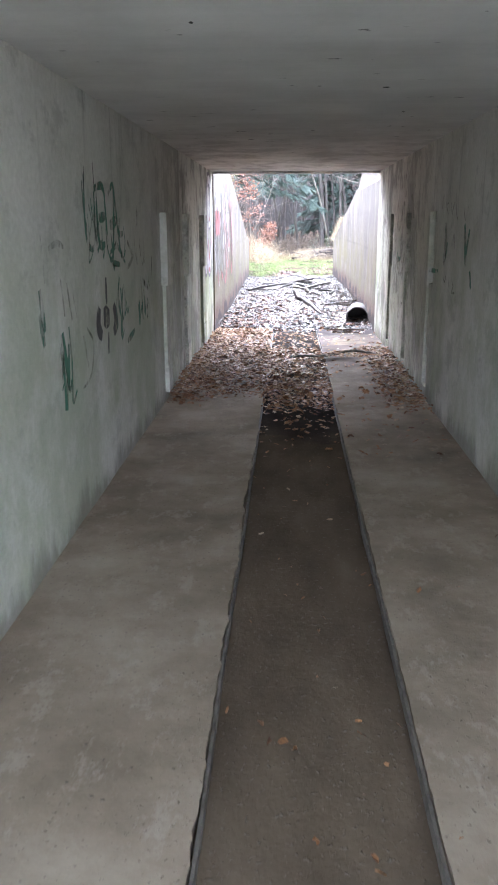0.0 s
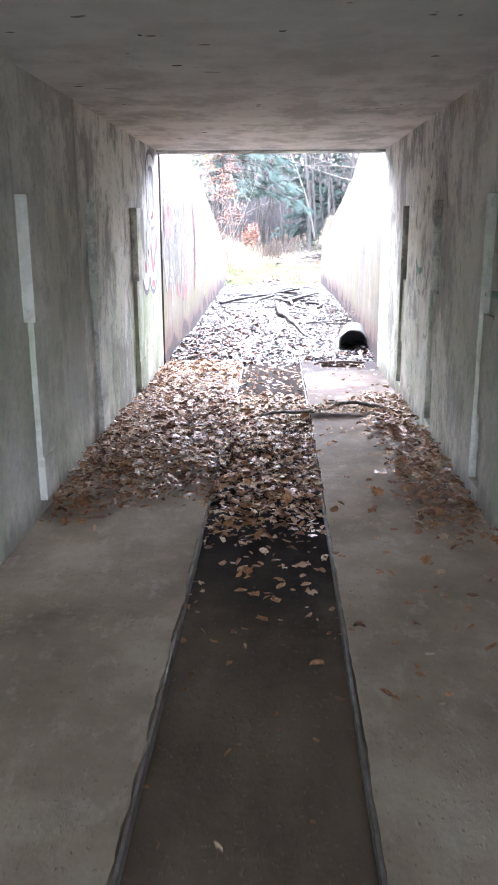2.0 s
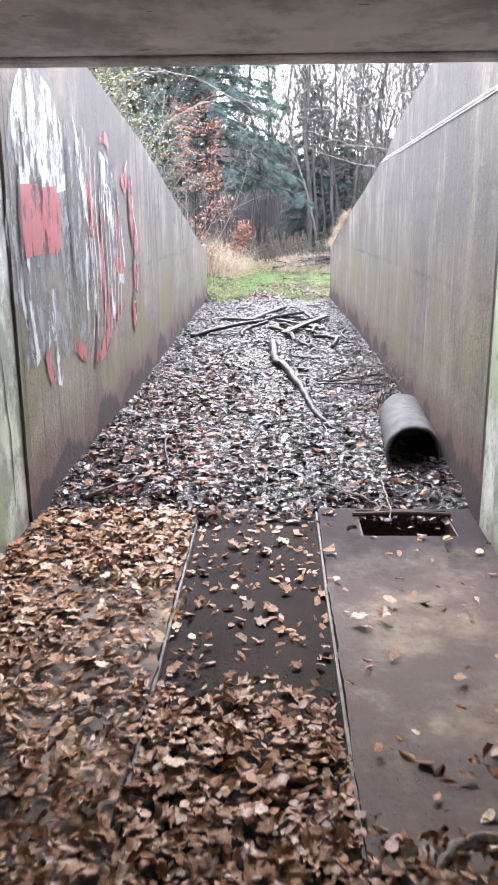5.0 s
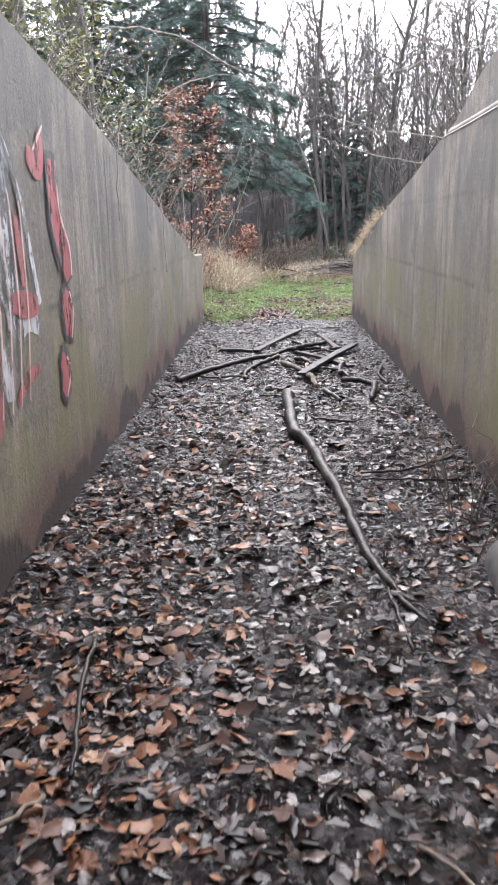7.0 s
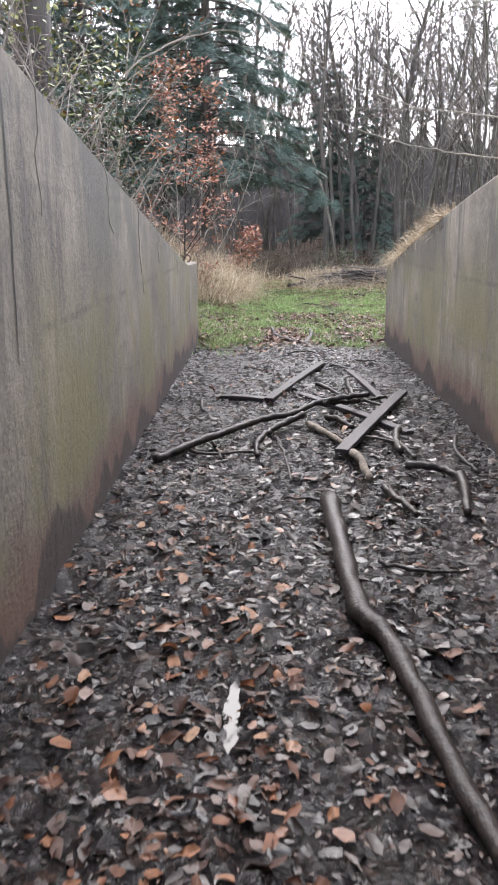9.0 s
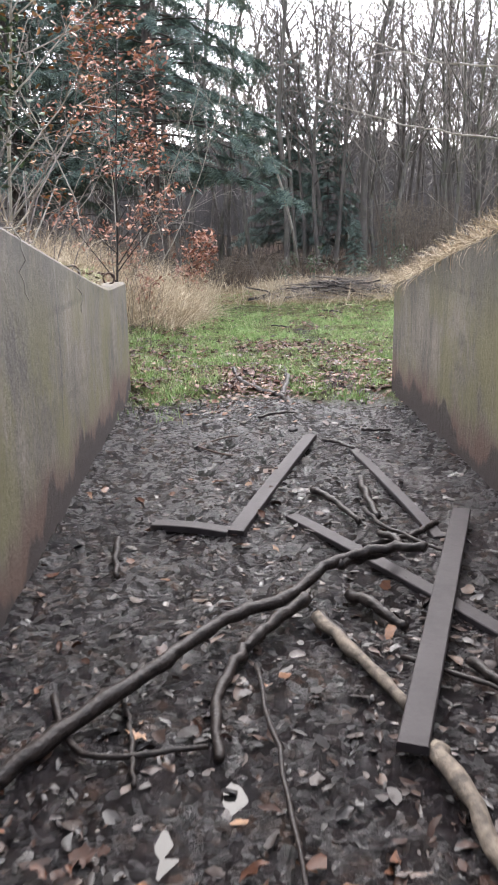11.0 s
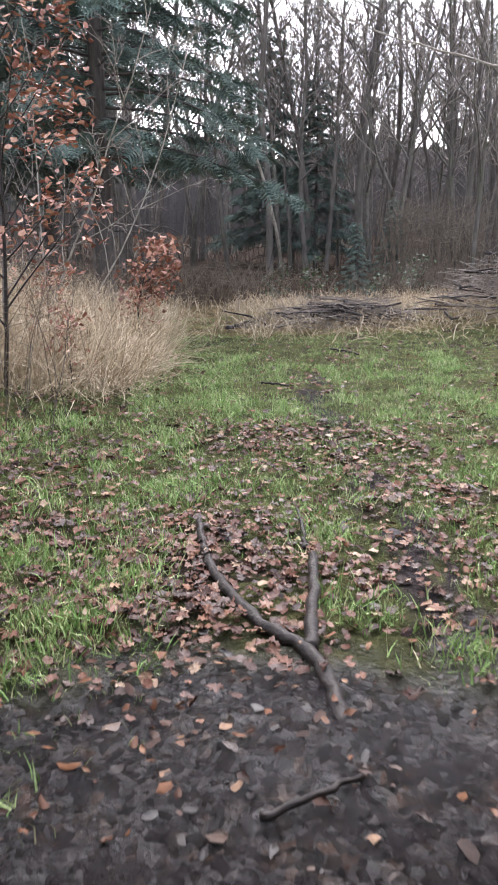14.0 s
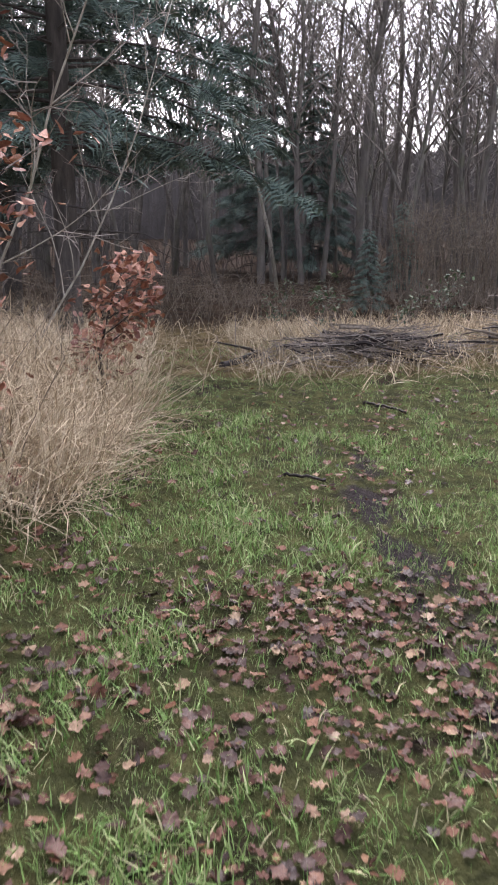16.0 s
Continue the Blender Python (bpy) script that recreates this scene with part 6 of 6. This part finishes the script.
graffiti("drips and dabs of green spray paint", X_LEFT, 1, [
    ("green_line", P_GREEN, [([(2.60, 0.98), (2.63, 0.8), (2.60, 0.62)], 0.10), ([(2.70, 0.92), (2.66, 0.7)], 0.05), ([(2.54, 0.9), (2.6, 0.78)], 0.05), ([(3.92, 1.15), (3.86, 1.02), (3.92, 0.92)], 0.05),
                             ([(4.02, 1.08), (3.95, 0.95)], 0.04), ([(4.55, 0.95), (4.58, 0.82)], 0.05), ([(4.66, 0.93), (4.68, 0.80)], 0.06), ([(4.78, 0.92), (4.78, 0.82)], 0.05), ([(4.1, 0.73), (4.35, 0.77)], 0.06),
                             ([(2.30, 1.20), (2.34, 1.02)], 0.07), ([(2.28, 1.10), (2.32, 0.96)], 0.06)] + scribble(3.8, 4.1, 0.75, 1.15, 6, 0.03, 3) + scribble(4.5, 4.9, 0.78, 0.98, 6, 0.035, 4) + scribble(2.5, 2.75, 0.6, 1.0, 5, 0.035, 5)),
    ("dark_line", P_FAINT, [([(2.72, 1.20), (2.78, 1.02)], 0.03), ([(2.80, 1.18), (2.87, 1.02)], 0.025), ([(2.62, 1.22), (2.66, 1.05)], 0.03), ([(3.05, 0.95), (3.18, 0.85), (3.1, 0.70), (2.92, 0.66)], 0.03),
                            ([(2.98, 0.92), (3.05, 0.75)], 0.04), ([(4.2, 1.35), (4.35, 1.25), (4.15, 1.18)], 0.05), ([(2.45, 1.36), (2.6, 1.38), (2.7, 1.36)], 0.04), ([(2.35, 1.42), (2.38, 1.22)], 0.03), ([(4.7, 1.08), (4.9, 1.0)], 0.05)] + scribble(4.3, 4.8, 1.15, 1.4, 6, 0.02, 6) + scribble(4.5, 5.0, 0.95, 1.15, 6, 0.018, 7))], 0.8)
graffiti("brown winged mark with a vertical line", X_LEFT, 1, [
    ("dark_line", P_BLACK, [([(3.55, 1.17), (3.54, 1.02)], 0.035), ([(3.36, 1.02), (3.32, 0.92), (3.40, 0.86)], 0.07), ([(3.72, 1.0), (3.78, 0.9), (3.70, 0.84)], 0.07), ([(3.45, 0.96), (3.6, 0.94)], 0.10), ([(3.56, 0.86), (3.54, 0.74)], 0.025)])], 1.4)
graffiti("green spray marks and faded dark handwriting on concrete", X_RIGHT, -1, [
    ("green_line", P_GREEN, [([(5.27, 1.46), (5.25, 1.30), (5.28, 1.15)], 0.10), ([(5.18, 1.32), (5.24, 1.18)], 0.05), ([(4.60, 1.45), (4.54, 1.30), (4.50, 1.18)], 0.07), ([(4.44, 1.42), (4.50, 1.26)], 0.05), ([(5.92, 1.075), (5.5, 1.095)], 0.035),
                             ([(4.36, 1.16), (4.30, 1.05)], 0.05)]),
    ("dark_line", P_FAINT, [([(5.46, 1.56), (5.42, 1.66), (5.40, 1.50)], 0.022), ([(5.30, 1.66), (5.28, 1.52)], 0.022), ([(5.22, 1.6), (5.28, 1.58), (5.2, 1.52)], 0.02), ([(5.1, 1.6), (5.06, 1.52), (5.0, 1.6)], 0.02), ([(4.95, 1.66), (4.88, 1.50), (4.84, 1.5)], 0.022),
                            ([(5.05, 1.44), (5.0, 1.30), (4.94, 1.38), (4.9, 1.28)], 0.02), ([(5.28, 1.08), (5.2, 1.03), (5.15, 1.08)], 0.02), ([(5.06, 1.08), (5.02, 1.0)], 0.02), ([(4.95, 1.08), (4.86, 1.02), (4.92, 0.98), (4.8, 0.98)], 0.022), ([(4.66, 1.56), (4.58, 1.48), (4.5, 1.58)], 0.02)])])
graffiti("large faded loops of dark and olive spray paint", X_RIGHT, -1, [
    ("loop", P_FAINT, [([(8.2, 1.72), (8.05, 1.60), (8.08, 1.42), (7.9, 1.40), (7.75, 1.55), (7.63, 1.64), (7.6, 1.4)], 0.055), ([(8.0, 1.3), (7.95, 1.0), (7.75, 0.93), (7.55, 1.0), (7.5, 1.17)], 0.04), ([(7.72, 1.75), (7.6, 1.9), (7.5, 1.85), (7.55, 1.7)], 0.05),
                       ([(8.25, 1.85), (8.15, 1.95), (8.05, 1.88)], 0.035), ([(7.62, 0.7), (7.47, 0.65), (7.40, 0.85)], 0.03), ([(8.1, 1.2), (8.02, 0.95), (7.95, 0.85)], 0.025), ([(7.3, 1.5), (7.1, 1.7), (6.95, 1.5)], 0.04)]),
    ("green_line", P_GREEN, [([(8.0, 1.15), (7.9, 1.08), (7.72, 1.10)], 0.05)])])
graffiti("smudged reddish paint by the tunnel mouth", X_RIGHT, -1, [("smear", spray_paint("worn_pink", (0.30, 0.16, 0.16), (0.42, 0.6), 0.6), [([(9.5, 1.58), (9.45, 1.42)], 0.16), ([(9.3, 1.5), (9.28, 1.4)], 0.08)])])
# outlined block letters by the mouth
U1 = [(8.94, 1.34), (9.0, 1.10), (9.14, 0.93), (9.28, 0.95), (9.34, 1.15), (9.35, 1.35)]
U2 = [(9.40, 1.25), (9.46, 1.02), (9.56, 0.90), (9.72, 0.95), (9.86, 1.15), (9.92, 1.34)]
RING = [(9.42, 1.40), (9.40, 1.65), (9.42, 1.90), (9.58, 1.98), (9.80, 1.92), (9.82, 1.65), (9.74, 1.46), (9.58, 1.42)]
graffiti("purple-black outlined letters filled white and red", X_LEFT, 1, [
    ("outline", spray_paint("violet_black_spray", (0.07, 0.055, 0.085), (0.26, 0.42), 0.95), [(U1, 0.24), (U2, 0.24), (RING, 0.19), ([(9.36, 1.45), (9.38, 1.15), (9.38, 0.92)], 0.16)]),
    ("fill", spray_paint("lilac_white_spray", (0.52, 0.50, 0.55), (0.30, 0.48), 0.95), [(U1, 0.15), (U2, 0.15), (RING, 0.10), ([(9.36, 1.45), (9.38, 1.15), (9.38, 0.95)], 0.09)]),
    ("red_stroke", P_RED, [([(9.0, 1.26), (9.08, 1.10), (9.20, 1.02)], 0.09), ([(9.48, 1.24), (9.55, 1.08), (9.64, 1.02)], 0.09), ([(9.88, 1.30), (9.84, 1.14)], 0.08), ([(9.5, 0.88), (9.68, 0.87)], 0.07), ([(9.60, 1.50), (9.72, 1.49)], 0.05)])])
# the big piece on the wing wall
graffiti("tall flame-like graffiti in red, white and silver", left_face, 1, [
    ("ground_coat", P_SILVER, [([(10.5, 1.95), (10.45, 1.4), (10.5, 0.75)], 0.45), ([(11.0, 2.0), (10.95, 1.3), (11.0, 0.7)], 0.5), ([(11.5, 2.0), (11.5, 1.3), (11.45, 0.6)], 0.5), ([(12.0, 1.9), (12.0, 1.3), (11.95, 0.75)], 0.5), ([(12.45, 1.85), (12.5, 1.3), (12.4, 0.85)], 0.40)]),
    ("white_stroke", P_WHITE, [([(10.45, 1.62), (10.48, 1.9), (10.8, 1.98), (11.05, 1.85), (11.1, 1.6)], 0.28), ([(10.42, 1.45), (10.35, 1.1), (10.45, 0.75)], 0.12), ([(11.45, 2.02), (11.6, 1.8), (11.7, 1.4), (11.62, 0.9)], 0.09), ([(12.3, 1.88), (12.26, 1.62), (12.45, 1.55), (12.5, 1.2), (12.42, 0.75)], 0.16),
                               ([(12.37, 1.90), (12.6, 1.78), (12.8, 1.5), (12.95, 1.1)], 0.05), ([(11.9, 1.6), (11.78, 1.2), (11.9, 0.8)], 0.07), ([(12.6, 1.0), (12.75, 1.06), (12.9, 1.0)], 0.09), ([(12.05, 1.3), (12.1, 0.9)], 0.10), ([(10.8, 1.1), (10.75, 0.75), (10.9, 0.6)], 0.12)]),
    ("white_block", P_WHITE, [([(10.50, 2.0), (10.52, 1.6)], 0.30), ([(10.85, 1.98), (10.86, 1.6)], 0.30)]),
    ("outline", P_BLACK, [([(13.30, 1.80), (13.30, 1.50), (13.42, 1.30), (13.47, 1.16)], 0.19), ([(13.36, 1.16), (13.42, 1.0), (13.40, 0.86)], 0.17), ([(13.22, 0.84), (13.30, 0.72), (13.22, 0.58)], 0.15)]),
    ("red_stroke", P_RED, [([(10.50, 1.62), (10.52, 1.28)], 0.30), ([(10.86, 1.62), (10.88, 1.28)], 0.30), ([(12.2, 1.98), (12.4, 2.0), (12.5, 1.92)], 0.06), ([(12.92, 1.76), (13.08, 1.72), (13.14, 1.86)], 0.10), ([(13.30, 1.76), (13.30, 1.50), (13.42, 1.30), (13.47, 1.18)], 0.15),
                           ([(13.36, 1.12), (13.42, 1.0), (13.40, 0.89)], 0.13), ([(13.22, 0.80), (13.30, 0.72), (13.22, 0.62)], 0.10), ([(12.55, 1.14), (12.9, 1.10)], 0.09), ([(12.15, 1.5), (12.1, 1.1), (12.18, 0.75)], 0.08), ([(12.30, 0.98), (12.26, 0.72), (12.0, 0.60), (11.72, 0.56)], 0.09),
                           ([(11.78, 1.7), (11.85, 1.35)], 0.10), ([(12.68, 1.5), (12.72, 1.2)], 0.05), ([(12.85, 0.82), (12.65, 0.8), (12.5, 0.72)], 0.05), ([(11.2, 0.75), (11.5, 0.62)], 0.07), ([(10.6, 0.8), (10.7, 0.62)], 0.08)]),
    ("dark_stroke", P_BLACK, [([(12.2, 1.85), (12.12, 1.5), (12.25, 1.0), (12.4, 0.66)], 0.03), ([(12.55, 1.85), (12.75, 1.55), (12.85, 1.1)], 0.025), ([(13.20, 1.78), (13.22, 1.45), (13.42, 1.16)], 0.02), ([(13.25, 1.1), (13.32, 0.9)], 0.02), ([(11.9, 0.95), (11.8, 0.7), (11.7, 0.5)], 0.03),
                              ([(11.3, 1.9), (11.28, 1.4), (11.35, 0.9)], 0.03), ([(10.35, 1.7), (10.32, 1.2), (10.4, 0.8)], 0.03), ([(11.75, 1.4), (11.68, 1.0)], 0.03)]),
    ("fine_line", P_PINK, [([(11.75 + 0.12 * k, 1.95 - 0.05 * k), (11.7 + 0.13 * k, 1.5), (11.78 + 0.12 * k, 1.1), (11.7 + 0.12 * k, 0.7)], 0.014) for k in range(9)]),
    ("pink_edge", P_PINK, [([(13.36, 1.76), (13.38, 1.52), (13.52, 1.34), (13.53, 1.20)], 0.018), ([(13.45, 1.12), (13.50, 1.02), (13.44, 0.88)], 0.016), ([(13.30, 0.80), (13.37, 0.72), (13.26, 0.60)], 0.016), ([(13.0, 1.78), (13.18, 1.9)], 0.014)])], 1.4)


# cracks and scars
def crack(label, x, inward, pts, width):
    g = Geo()
    line = []
    for (a, b), (c, d) in zip(pts, pts[1:]):
        for k in range(6):
            t = k / 6
            line.append((a + (c - a) * t + 0.012 * noise.noise((a * 9, (b + (d - b) * t) * 14, 2)), b + (d - b) * t))
    ribbon(g, x, inward, line, width, 0.0025, 2)
    return tagged(part("crack", g, M_BLACK), label, "crack", "cracks in the walls")


crack("thin dark crack running down the wing wall", left_face, 1, [(14.67, 1.98), (14.66, 1.46), (14.62, 0.88)], 0.014)
crack("thin dark crack in the wing wall", left_face, 1, [(19.0, 1.25), (19.02, 0.8), (18.95, 0.4)], 0.010)
crack("thin open joint beside the tunnel mouth", left_face, 1, [(10.22, 2.1), (10.22, 1.2), (10.23, 0.1)], 0.008)
crack("dark vertical crack in the wing wall", right_face, -1, [(12.9, 2.0), (12.92, 1.2), (12.9, 0.3)], 0.012)
crack("dark open joint beside the tunnel mouth", right_face, -1, [(10.24, 2.0), (10.24, 1.2), (10.24, 0.05)], 0.026)
crack("thin crack in the tunnel wall", X_LEFT, 1, [(9.95, 0.95), (10.0, 0.5), (9.98, 0.1)], 0.012)


def ceiling_scars():
    top = tagged(new("ceiling_scars"), "dark spalled scars in the ceiling concrete", "scar", kind="structure")
    r = random.Random(77)
    for i in range(26):
        x, y, l, w = r.uniform(-1.1, 0.9), r.uniform(1.5, 9.6), r.uniform(0.008, 0.032), r.uniform(0.008, 0.022)
        g = Geo()
        g.add([(x + l * math.cos(a) * r.uniform(0.7, 1.1), y + w * math.sin(a) * r.uniform(0.6, 1.2), CEILING - 0.003) for a in np.linspace(0, 6.0, 9)], [tuple(range(9))])
        part("scar", g, M_BLACK, top)


ceiling_scars()
# small clutter
def loop_wire(x, y):
    g = Geo()
    g.tube([(x + 0.16 * math.cos(a) * 1.1, y + 0.22 * math.sin(a), 0.03 + 0.02 * math.sin(a * 2)) for a in np.linspace(1.0, 5.2, 18)], [0.006] * 18, 6)
    tagged(part("wire_loop", g, M_RUST, smooth=True), "bent black wire lying in the mud", "wire")


loop_wire(-0.44, 20.2)


def bracket(x, y):
    top = tagged(new("plank_bracket"), "dark iron plate with two bolts beside a board", "bracket")
    top.location = (x, y, 0.03)
    g = Geo()
    g.box(-0.06, 0.06, -0.045, 0.045, -0.01, 0.012)
    bevel(part("plate", g, M_RUST, top), 0.003)
    for dx, dy in ((-0.02, -0.015), (0.02, 0.02)):
        g = Geo()
        g.tube([(dx, dy, 0.012), (dx, dy, 0.026)], [0.013, 0.012], 6)
        part("bolt", g, M_RUST, top)


bracket(-0.14, 19.55)
for x, y, s in ((0.05, 20.62, 0.08), (0.6, 22.95, 0.12)):
    bm = bmesh.new()
    bmesh.ops.create_icosphere(bm, subdivisions=2, radius=s / 2)
    for v in bm.verts:
        v.co *= 1 + 0.5 * noise.noise(v.co * 14 + Vector((x, y, 0)))
        v.co.z *= 0.5
    me = bpy.data.meshes.new("stone")
    bm.to_mesh(me)
    bm.free()
    me.materials.append(M_PLANK)
    ob = tagged(new("stone", me), "flat dark stone half sunk in the ground", "stone", "stones")
    ob.location = (x, y, ground_height(x, y) + s * 0.08)
